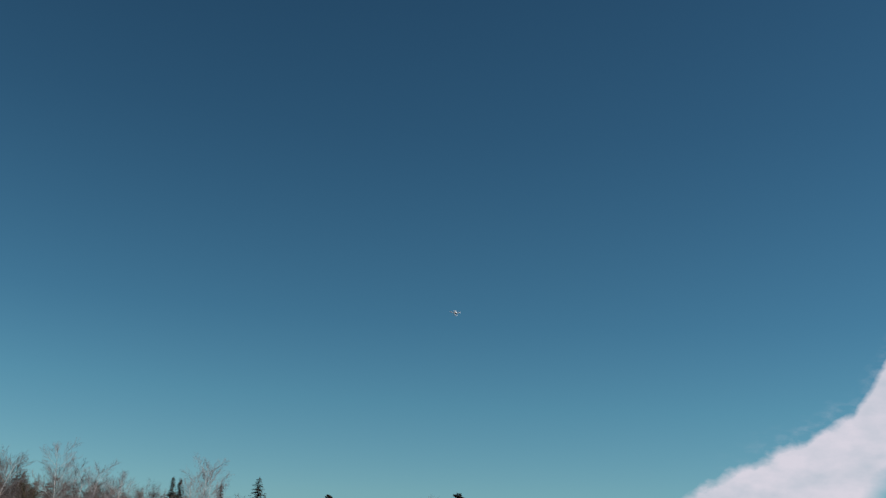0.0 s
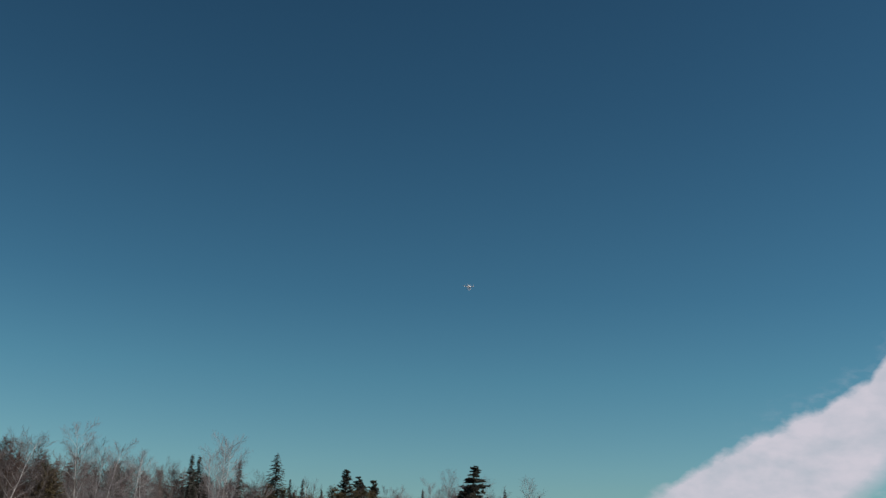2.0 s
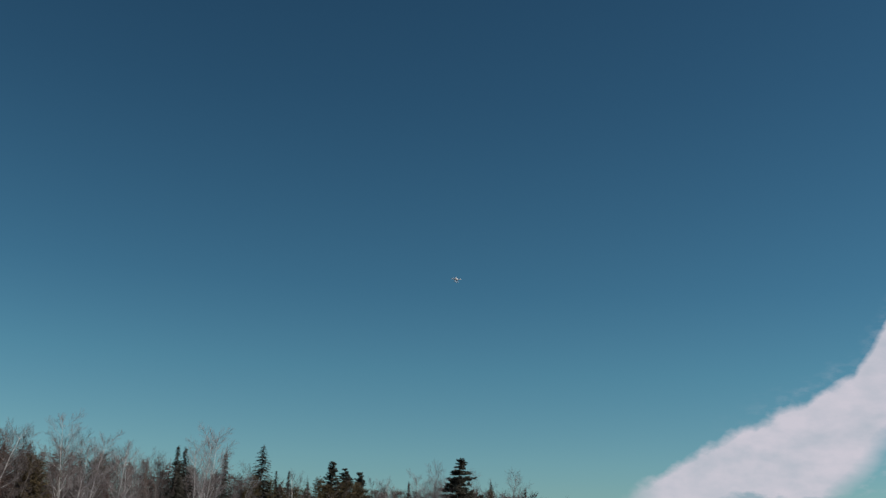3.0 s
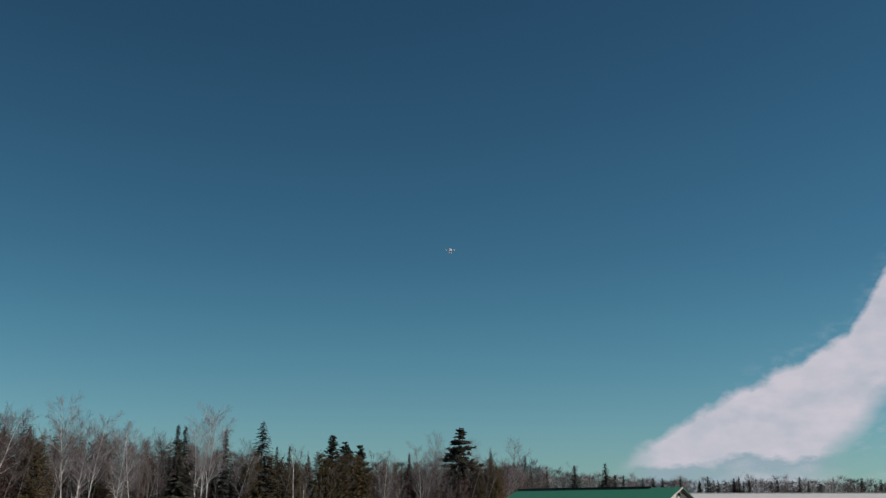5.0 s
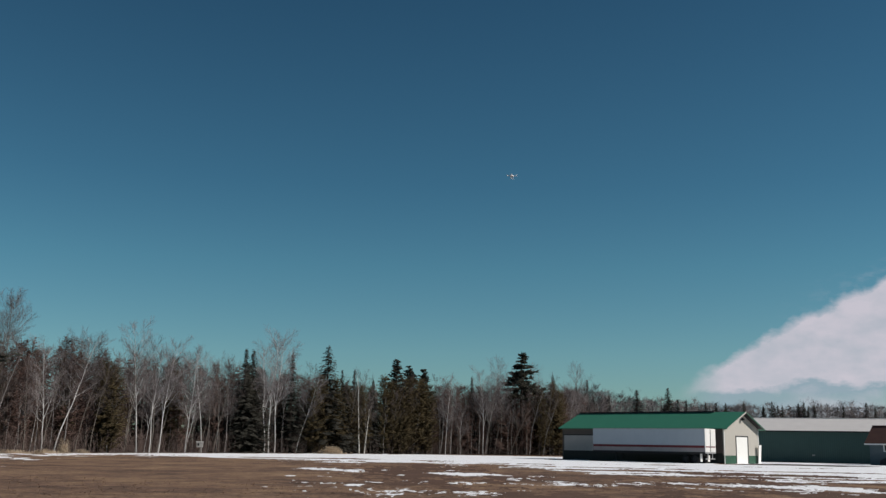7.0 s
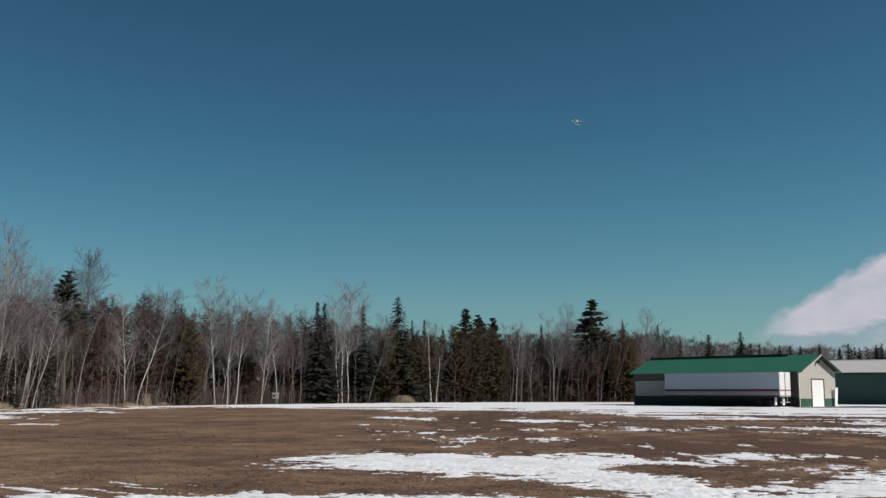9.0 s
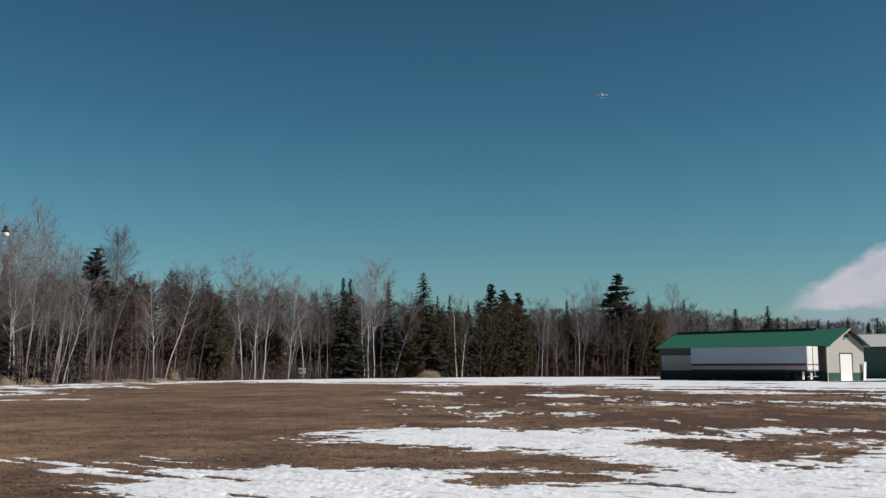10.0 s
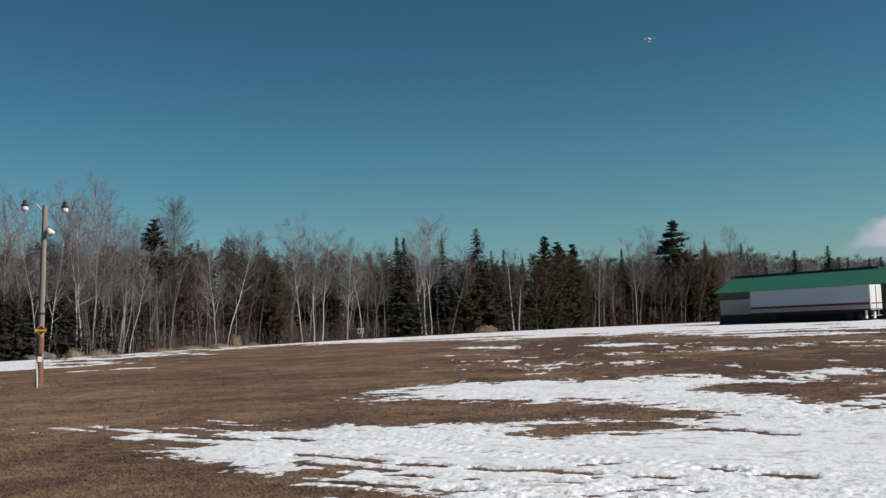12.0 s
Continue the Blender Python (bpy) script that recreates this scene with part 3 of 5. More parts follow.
# ---- trees ----
class Wood:
    """Collects tapered twigs and leaf faces for one mesh."""

    def __init__(self):
        self.v, self.f = [], []

    def twig(self, a, b, r0, r1, sides=3):
        a, b = Vector(a), Vector(b)
        d = (b - a).normalized()
        u = d.orthogonal().normalized()
        w = d.cross(u)
        k = len(self.v)
        for p, r in ((a, r0), (b, r1)):
            for s in range(sides):
                t = 2 * math.pi * s / sides
                self.v.append(p + r * (math.cos(t) * u + math.sin(t) * w))
        if r1 == 0.0:
            self.v[k + sides:] = [b]
            self.f += [(k + s, k + (s + 1) % sides, k + sides) for s in range(sides)]
            return
        for s in range(sides):
            t = (s + 1) % sides
            self.f.append((k + s, k + t, k + sides + t, k + sides + s))

    def tube(self, points, radii, sides=6):
        """One unbroken tapered tube along the points."""
        k = len(self.v)
        for i, (p, r) in enumerate(zip(points, radii)):
            d = (points[min(i + 1, len(points) - 1)] - points[max(i - 1, 0)]).normalized()
            u = (Vector((1, 0, 0)) - d * d.x).normalized()
            w = d.cross(u)
            self.v += [p + r * (math.cos(t) * u + math.sin(t) * w) for t in (2 * math.pi * s / sides for s in range(sides))]
        for i in range(len(points) - 1):
            for s in range(sides):
                a, b = k + i * sides + s, k + i * sides + (s + 1) % sides
                self.f.append((a, b, b + sides, a + sides))

    def tri(self, a, b, c):
        k = len(self.v)
        self.v += [a, b, c]
        self.f.append((k, k + 1, k + 2))

    def mesh(self, name):
        return mesh_of(name, self.v, self.f)


def bent(rng, d, amount):
    return (d + Vector((rng.uniform(-1, 1), rng.uniform(-1, 1), rng.uniform(-0.6, 1))) * amount).normalized()


def bare_tree(rng, h, girth, limbs, lean, first=0.35, fork=False, spread=0.5, fine=1.0, round_top=0.0, twig=0.0095, bough=0.30):
    """Trunk with ascending limbs, and a crown of straight fine twigs: two meshes."""
    stem, crown = Wood(), Wood()
    axis, pts = Vector((lean, rng.uniform(-0.05, 0.05), 1)).normalized(), [Vector((0, 0, -0.3))]
    n = 9
    for i in range(n):
        axis = (axis + Vector((rng.uniform(-1, 1), rng.uniform(-1, 1), 0.9)) * 0.10).normalized()
        pts.append(pts[-1] + axis * (h + 0.3) / n)

    def radius(t):
        return girth * (1 - 0.93 * t) + 0.006

    stem.tube(pts, [radius(i / n) * (1.35 if i == 0 else 1) for i in range(n + 1)], 7)

    def shoot(p, d, length, r, level):
        """One branch that bends upward, with its side twigs set in turn along it."""
        if level == 2:
            crown.twig(p, p + d * length, max(r, twig), 0.0, 3)
            return
        steps = 4 if level == 0 else 1
        line = [p]
        for s in range(steps):
            d = (d + Vector((rng.uniform(-1, 1), rng.uniform(-1, 1), rng.uniform(-0.7, 1))) * 0.16 + Vector((0, 0, 0.06))).normalized()
            line.append(line[-1] + d * length / steps)
        thin = 0.012 if level == 0 else twig
        for s in range(steps):
            (stem if level == 0 and s < 2 else crown).twig(line[s], line[s + 1], max(r * (1 - 0.8 * s / steps), thin), max(r * (1 - 0.8 * (s + 1) / steps), thin) if level == 0 or s + 1 < steps else 0.0, 4 if level == 0 else 3)
        count = max(2, int((11 if level == 0 else 5) * fine))
        for c in range(count):
            t = 0.22 + 0.76 * (c + rng.random()) / count
            k = min(int(t * steps), steps - 1)
            q, along = line[k].lerp(line[k + 1], t * steps - k), (line[k + 1] - line[k]).normalized()
            side = along.orthogonal().normalized()
            side.rotate(Matrix.Rotation(c * 2.4 + rng.uniform(-0.6, 0.6), 3, along))
            turn = rng.uniform(0.6, 1.2)
            e = (along + side * turn + Vector((0, 0, 0.16))).normalized()
            shoot(q, e, length * rng.uniform(0.34, 0.55) * (1.15 - 0.6 * t), r * 0.42, level + 1)

    for i in range(limbs):
        t = first + (0.975 - first) * (i + rng.random()) / limbs
        k = min(int(t * n), n - 1)
        p = pts[k].lerp(pts[k + 1], t * n - k)
        a = i * 2.4 + rng.uniform(-0.5, 0.5)
        out = rng.uniform(0.6, 1.15) * spread * 1.6
        d = Vector((math.cos(a) * out, math.sin(a) * out, 1)).normalized()
        length = h * rng.uniform(0.19, 0.34) * (1.3 - 0.9 * t + round_top * t)
        shoot(p, d, length, radius(t) * bough, 0)
    for _ in range(7):
        shoot(pts[-1].lerp(pts[-2], 0.6 * rng.random()), bent(rng, axis, 0.35), rng.uniform(0.6, 1.1), 0.012, 1)
    if fork:
        limb_axis = Vector((0.32 * rng.choice((-1, 1)), 0.1, 1)).normalized()
        for lift, share in ((3, 0.42), (4, 0.34)):
            shoot(pts[lift], limb_axis, h * share, radius(0.42) * 0.75, 0)
            limb_axis.x = -limb_axis.x * 0.8
    return stem.mesh("trunk"), crown.mesh("crown")


def spire(rng, h, wide, gap=0.30, droop=0.25, dense=7, bottom=0.06, power=1.0, ragged=0.25, spray=1.35):
    """A narrow conifer: whorls of flat sprays, longest below."""
    stem, crown = Wood(), Wood()
    stem.tube([Vector((0, 0, -0.3)), Vector((0, 0, h * 0.3)), Vector((0, 0, h * 0.6)), Vector((0, 0, h))], [0.014 * h, 0.011 * h, 0.007 * h, 0.01])
    z = h * bottom
    while z < h * 0.985:
        t = z / h
        reach = wide * max((1 - t), 0.0) ** power * (0.55 + 0.45 * min(1, t / 0.18)) + 0.12
        for _ in range(dense):
            if rng.random() < 0.1:
                continue
            a = rng.uniform(0, 6.283)
            ln = reach * rng.uniform(1 - ragged * 1.6, 1 + ragged)
            out, side = Vector((math.cos(a), math.sin(a), 0)), Vector((-math.sin(a), math.cos(a), 0))
            p = Vector((0, 0, z + rng.uniform(-0.35, 0.35)))
            tip = p + out * ln + Vector((0, 0, ln * (rng.uniform(-0.1, 0.2) - droop)))
            mid = p.lerp(tip, 0.5) + Vector((0, 0, 0.06 * ln))
            for k in range(1, 4):
                c = p.lerp(mid, 0.25 + k * 0.25) if k < 2 else mid.lerp(tip, (k - 1) / 2.6)
                w = (ln * (0.36 - 0.06 * k) * rng.uniform(0.7, 1.2) + 0.05) * spray
                for s in (-1, 1):
                    e = c + side * s * w + out * w * rng.uniform(0.3, 0.9) + Vector((0, 0, rng.uniform(-0.28, 0.05) * w))
                    crown.tri(c - out * 0.10 * ln * spray, c + out * 0.16 * ln * spray + Vector((0, 0, -0.06 * spray - 0.05 * ln)), e)
            crown.tri(mid - side * 0.10 * ln, mid + side * 0.10 * ln, tip)
        z += gap * rng.uniform(0.75, 1.25) * (1.1 - 0.35 * t)
    return stem.mesh("trunk"), crown.mesh("crown")


def pine(rng, h, wide, first=0.3, tiers=26, power=0.75, lift=(-0.05, 0.45)):
    """A ragged pine with tufted, upswept boughs of uneven reach."""
    stem, crown = Wood(), Wood()
    stem.tube([Vector((0, 0, -0.3)), Vector((0, 0, h * 0.35)), Vector((0, 0, h * 0.7)), Vector((0, 0, h))], [0.016 * h, 0.013 * h, 0.008 * h, 0.015], 7)
    lobes = [rng.uniform(0.6, 1.25) for _ in range(12)]
    for i in range(tiers * 4):
        t = first + (0.985 - first) * rng.random() ** 0.9
        a = rng.uniform(0, 6.283)
        lobe = lobes[(int(a * 1.9) + int(t * 14) * 5) % 12]
        ln = (wide * (1 - t) ** power * min(1, 0.55 + (t - first) * 4) * lobe + 0.22) * rng.uniform(0.7, 1.1)
        out = Vector((math.cos(a), math.sin(a), 0))
        p = Vector((0, 0, h * t))
        tip = p + out * ln + Vector((0, 0, ln * rng.uniform(*lift)))
        crown.twig(p, tip, 0.03, 0.0, 3)
        for j in range(6):
            c = p.lerp(tip, 0.25 + 0.77 * j / 5) + Vector((rng.uniform(-1, 1), rng.uniform(-1, 1), rng.uniform(-0.3, 0.6))) * 0.14 * ln
            s = 0.19 * ln + 0.17
            for _ in range(6):
                d = Vector((rng.uniform(-1, 1), rng.uniform(-1, 1), rng.uniform(-0.3, 1))).normalized()
                u = d.orthogonal().normalized() * 0.32 * s
                crown.tri(c - u, c + u, c + d * s)
    return stem.mesh("trunk"), crown.mesh("crown")


def thicket(rng, h, wide, sprigs, first=0.08, thick=0.03):
    """A slim bare tree whose whole height is a haze of rising brown sprigs."""
    stem, crown = Wood(), Wood()
    top = Vector((rng.uniform(-0.5, 0.7), rng.uniform(-0.5, 0.5), h))
    stem.tube([Vector((0, 0, -0.3)), top * 0.3, top * 0.55, top], [0.085, 0.07, 0.055, 0.012], 5)
    for _ in range(sprigs):
        t = first + (0.99 - first) * rng.random() ** 0.8
        reach = wide * (min(1.0, (t - first) * 3 + 0.35)) * (1 - t ** 4 * 0.75)
        a, k = rng.uniform(0, 6.283), rng.random() ** 0.6
        p = top * t + Vector((math.cos(a) * reach * k, math.sin(a) * reach * k, 0))
        p.z = min(p.z, h * 0.96)
        d = Vector((math.cos(a) * 0.55 + rng.uniform(-0.4, 0.4), math.sin(a) * 0.55 + rng.uniform(-0.4, 0.4), rng.uniform(0.5, 1.3))).normalized()
        crown.twig(p - d * 0.4, p + d * rng.uniform(0.5, 1.3), thick * rng.uniform(0.6, 1.2), 0.0, 3)
    return stem.mesh("trunk"), crown.mesh("crown")


TREE_KINDS = {}


def tree_kind(key, name, label, category, makers, bark, leaf):
    TREE_KINDS[key] = dict(name=name, label=label, category=category, makers=makers, bark=bark, leaf=leaf, made={})


def plant(key, place, height, turn, variant, width=1.0, lean=(0, 0), group="trees of the wood's edge"):
    """A tree of that kind: the first of each variant is built, the others copy it."""
    kind = TREE_KINDS[key]
    variant %= len(kind["makers"])
    base = 15.0
    m = Matrix.Translation(place) @ pose(0, 0, 0, lean[0], lean[1], 0) @ pose(0, 0, 0, 0, 0, turn) @ Matrix.Diagonal((width * height / base, width * height / base, height / base, 1))
    if variant in kind["made"]:
        return copy_thing(kind["made"][variant], m @ Matrix.Diagonal((*[1 / s for s in kind["made"][variant].scale], 1)))
    trunk, crown = kind["makers"][variant]()
    root = thing(kind["name"], Matrix(), kind["label"], kind["category"], group)
    root.matrix_basis = m
    part("trunk", trunk, kind["bark"], root)
    part("crown", crown, kind["leaf"], root)
    kind["made"][variant] = root
    return root


def maker(fn, seed, *args, **named):
    return lambda: fn(random.Random(seed), *args, **named)


tree_kind("birch", "bare_birch", "bare birch with pale trunk and fine twigs", "tree",
          [maker(bare_tree, 11 + i, 15.0, 0.078, 19, ln, fst, fk, sp, 1.45, 0.22, 0.011, 0.45) for i, (ln, fst, fk, sp) in enumerate(((0.03, 0.32, True, 0.95), (-0.02, 0.38, True, 0.8), (0.03, 0.42, True, 0.9), (0.0, 0.30, True, 1.0), (0.02, 0.45, False, 0.8)))],
          BIRCH_BARK, PALE_TWIGS)
tree_kind("aspen", "bare_aspen", "slender bare aspen with grey-brown trunk", "tree",
          [maker(bare_tree, 31 + i, 15.0, 0.062, 15, ln, fst, False, 0.7, 1.15, 0.15) for i, (ln, fst) in enumerate(((0.02, 0.35), (0.05, 0.45), (-0.03, 0.4), (0.02, 0.3), (0.06, 0.45)))],
          ASPEN_BARK, TWIGS)
tree_kind("poplar", "upswept_poplar", "tall bare poplar with upswept grey branches", "tree",
          [maker(bare_tree, 51 + i, 15.0, 0.085, 26, 0.02, 0.30, i % 2 == 0, 0.6, 1.35, 0.2) for i in range(3)], PALE_BARK, POPLAR_TWIGS)
tree_kind("elm", "round_crowned_tree", "bare tree with a rounded crown of fine twigs", "tree",
          [maker(bare_tree, 58, 15.0, 0.10, 30, 0.02, 0.5, False, 0.5, 1.5, 0.12)], ASPEN_BARK, TWIGS)
tree_kind("fir", "balsam_fir", "dark green narrow fir with a pointed top", "tree",
          [maker(spire, 71 + i, 15.0, w, 0.24, 0.30, 14, 0.02, 1.15, 0.35, 0.85) for i, w in enumerate((2.1, 2.4, 1.9, 2.6))], CONIFER_BARK, FIR_NEEDLES)
tree_kind("winter_fir", "young_fir", "young dark fir at the wood's foot", "tree",
          [maker(spire, 76 + i, 15.0, w, 0.4, 0.20, 13, 0.02, 0.8, 0.5, 0.7) for i, w in enumerate((3.6, 4.2))], CONIFER_BARK, FIR_NEEDLES)
tree_kind("spruce", "ragged_spruce", "tall dark spruce with ragged open boughs", "tree",
          [maker(spire, 81 + i, 15.0, 3.3, 0.24, 0.15, 15, 0.03, 0.85, 0.5, 0.7) for i in range(2)], CONIFER_BARK, FIR_NEEDLES)
tree_kind("cedar", "northern_cedar", "dense olive-brown northern cedar tree", "tree",
          [maker(spire, 91 + i, 15.0, w, 0.24, -0.6, 14, 0.02, 0.40, 0.35, 0.62) for i, w in enumerate((1.8, 2.1, 1.7))], CONIFER_BARK, CEDAR_LEAVES)
tree_kind("brown_cedar", "winter_cedar", "rusty-brown winter cedar behind the birches", "tree",
          [maker(spire, 96 + i, 15.0, w, 0.30, -0.55, 11, 0.05, 0.5, 0.5, 0.62) for i, w in enumerate((1.6, 1.9, 1.4))], CONIFER_BARK, DEEP_NEEDLES)
tree_kind("pine", "ragged_pine", "dark pine with tufted boughs above the wood", "tree",
          [maker(pine, 101 + i, 15.0, w, 0.5, tiers, power, lift) for i, (w, tiers, power, lift) in enumerate(((3.6, 26, 1.0, (0.25, 0.7)), (3.2, 22, 1.0, (0.35, 0.9)), (3.6, 24, 0.85, (-0.15, 0.3))))], CONIFER_BARK, PINE_NEEDLES)
# coarser kinds for the depth of the wood and the far edge
tree_kind("deep_fir", "balsam_fir", "dark fir in the depth of the wood", "tree",
          [maker(spire, 111 + i, 15.0, w, 0.55, 0.4, 9, 0.0, 0.7, 0.5, 1.3) for i, w in enumerate((2.3, 2.7, 2.0))], CONIFER_BARK, DEEP_NEEDLES)
tree_kind("far_bare", "bare_aspen", "grey bare aspen at the wood's far edge", "tree",
          [maker(bare_tree, 121 + i, 15.0, 0.10, 11, 0.03 * i - 0.05, 0.15, False, 0.6, 0.75) for i in range(5)], ASPEN_BARK, TWIGS)

tree_kind("snag", "dead_birch", "pale broken birch trunk with few branches", "tree",
          [maker(bare_tree, 151, 15.0, 0.15, 4, 0.0, 0.55, False, 0.4, 0.4)], PALE_SNAG, PALE_TWIGS)
tree_kind("sapling", "bare_sapling", "thin pale bare sapling at the wood's foot", "tree",
          [maker(bare_tree, 161 + i, 15.0, 0.082, 6, 0.04 * i - 0.05, 0.45, False, 0.4, 0.7) for i in range(4)], PALE_BARK, PALE_TWIGS)
tree_kind("thicket", "bare_young_tree", "bare brown young tree in the wood", "tree",
          [maker(thicket, 131 + i, 15.0, w, 470, 0.30, 0.024) for i, w in enumerate((2.0, 2.5, 1.7, 2.2))], ASPEN_BARK, BROWN_TWIGS)
tree_kind("far_thicket", "bare_far_tree", "grey-brown bare tree at the far edge", "tree",
          [maker(thicket, 141 + i, 15.0, w, 350, 0.03, 0.034) for i, w in enumerate((2.2, 2.7, 1.9, 2.4))], ASPEN_BARK, GREY_TWIGS)

# trees that can be told apart: direction, height angle of the top, metres behind the wood's edge
LANDMARKS = {
    "pine": [(-20.02, 6.52, 2), (2.07, 4.78, 3), (9.21, 5.36, 3), (2.80, 4.45, 4), (3.60, 4.26, 4)],
    "winter_fir": [(-27.6, 3.0, 1), (-26.9, 2.7, 0.8), (-25.2, 3.4, 1.2), (-24.7, 3.0, 0.8), (-28.4, 3.2, 1), (-23.0, 2.4, 2), (-20.9, 2.6, 2), (-26.2, 2.4, 1)],
    "deep_fir": [(-27.9, 4.2, 4), (-26.9, 4.4, 5), (-26.0, 4.3, 4), (-25.0, 4.6, 4), (-23.2, 4.3, 5), (-22.3, 4.0, 4), (-21.2, 4.2, 5), (-24.1, 4.0, 3)],
    "fir": [(-6.44, 5.17, 1.5), (-6.05, 5.15, 2.2), (-3.85, 5.03, 3), (-1.02, 4.15, 2), (-0.33, 4.16, 2.5), (0.74, 3.70, 3), (6.38, 3.92, 6), (12.9, 3.8, 20), (-22.15, 4.95, 5), (-24.49, 6.1, 5), (-27.35, 4.6, 5), (10.99, 4.06, 6), (-6.3, 4.1, 1.0)],
    "spruce": [(-1.85, 5.54, 2)],
    "brown_cedar": [(-16.03, 5.54, 4), (-15.72, 5.30, 3), (-17.67, 5.26, 4), (-18.67, 4.76, 3), (-15.26, 5.16, 4), (-14.34, 5.1, 5), (-14.02, 4.9, 4), (-18.3, 4.75, 4), (-17.4, 4.8, 5), (5.02, 3.66, 4), (5.6, 3.3, 4), (-8.0, 4.2, 5), (-7.1, 4.0, 5), (8.9, 3.4, 3), (9.5, 3.3, 2), (6.2, 3.2, 4), (6.9, 3.3, 5), (7.9, 3.4, 5), (8.4, 3.2, 4)],
    "cedar": [(-13.84, 4.26, 1.5), (-13.46, 3.95, 1.5), (-2.22, 3.82, 1.5), (-1.4, 3.66, 1.5), (-2.6, 3.2, 1), (1.36, 3.85, 2), (1.85, 3.6, 1.5), (2.45, 3.75, 1.5), (2.95, 3.8, 1.5), (3.4, 3.75, 1.5), (3.85, 3.4, 1), (10.98, 3.62, 2.5), (10.29, 3.25, 2), (11.3, 3.2, 3), (0.1, 3.3, 2), (2.3, 3.1, 1), (-0.6, 3.2, 1.5)],
    "elm": [(-19.14, 7.03, 5)],
    "poplar": [(-26.88, 7.1, 2), (-25.47, 7.8, 3), (-23.9, 7.85, 2), (-23.45, 8.3, 3), (-22.89, 7.25, 2), (-22.5, 6.8, 3), (-21.73, 6.2, 2), (-21.22, 6.3, 4), (-27.6, 6.2, 2), (-28.8, 6.6, 2), (-26.1, 7.2, 4), (7.19, 4.56, 2), (7.98, 3.75, 3), (10.4, 4.48, 5), (11.62, 4.31, 8)],
    "snag": [(0.35, 2.1, 0.1)],
}
# stems at the wood's very edge: direction of the foot, direction and height angle of the top
EDGE_STEMS = {
    "birch": [(-12.01, -12.23, 6.05), (-10.89, -10.23, 5.3), (-11.36, -10.83, 4.6), (-9.49, -9.41, 4.4), (-8.61, -8.62, 4.75), (-4.96, -4.85, 5.89), (-5.21, -5.16, 4.95), (-4.64, -4.19, 5.58), (-16.81, -16.51, 4.6), (-16.21, -15.87, 5.5),
              (-24.2, -24.27, 6.4), (-23.95, -23.62, 6.9), (-26.21, -26.54, 5.6), (-25.56, -25.3, 5.8), (-3.48, -2.96, 3.7), (4.91, 4.93, 3.6), (7.04, 7.02, 4.2)],
    "aspen": [(-7.66, -7.55, 4.2), (-15.17, -14.29, 4.2), (-14.42, -14.43, 4.0), (-23.46, -22.96, 5.0), (-20.21, -20.25, 4.6), (-17.69, -17.14, 4.1), (-23.63, -23.22, 5.0), (-22.97, -22.73, 4.5), (7.23, 7.72, 3.9), (7.68, 8.3, 3.9), (8.56, 9.63, 3.6), (5.87, 5.41, 3.6)],
    "sapling": [(-15.77, -15.34, 3.8), (-19.28, -18.5, 4.5), (-21.82, -20.79, 4.3), (-21.95, -21.81, 3.8), (-17.39, -16.94, 2.9), (-13.51, -13.46, 2.7), (-22.65, -22.59, 3.6), (-21.26, -21.27, 2.6), (-22.05, -21.03, 3.9), (-21.93, -21.56, 4.4),
                (-22.34, -22.28, 3.5), (-20.45, -20.3, 2.9), (-23.35, -23.15, 3.5), (4.59, 4.83, 3.0), (9.66, 10.18, 3.0), (10.44, 10.81, 2.7), (6.8, 6.9, 3.0), (5.2, 5.25, 2.9)],
    "snag": [(0.05, -0.4, 3.9)],
}


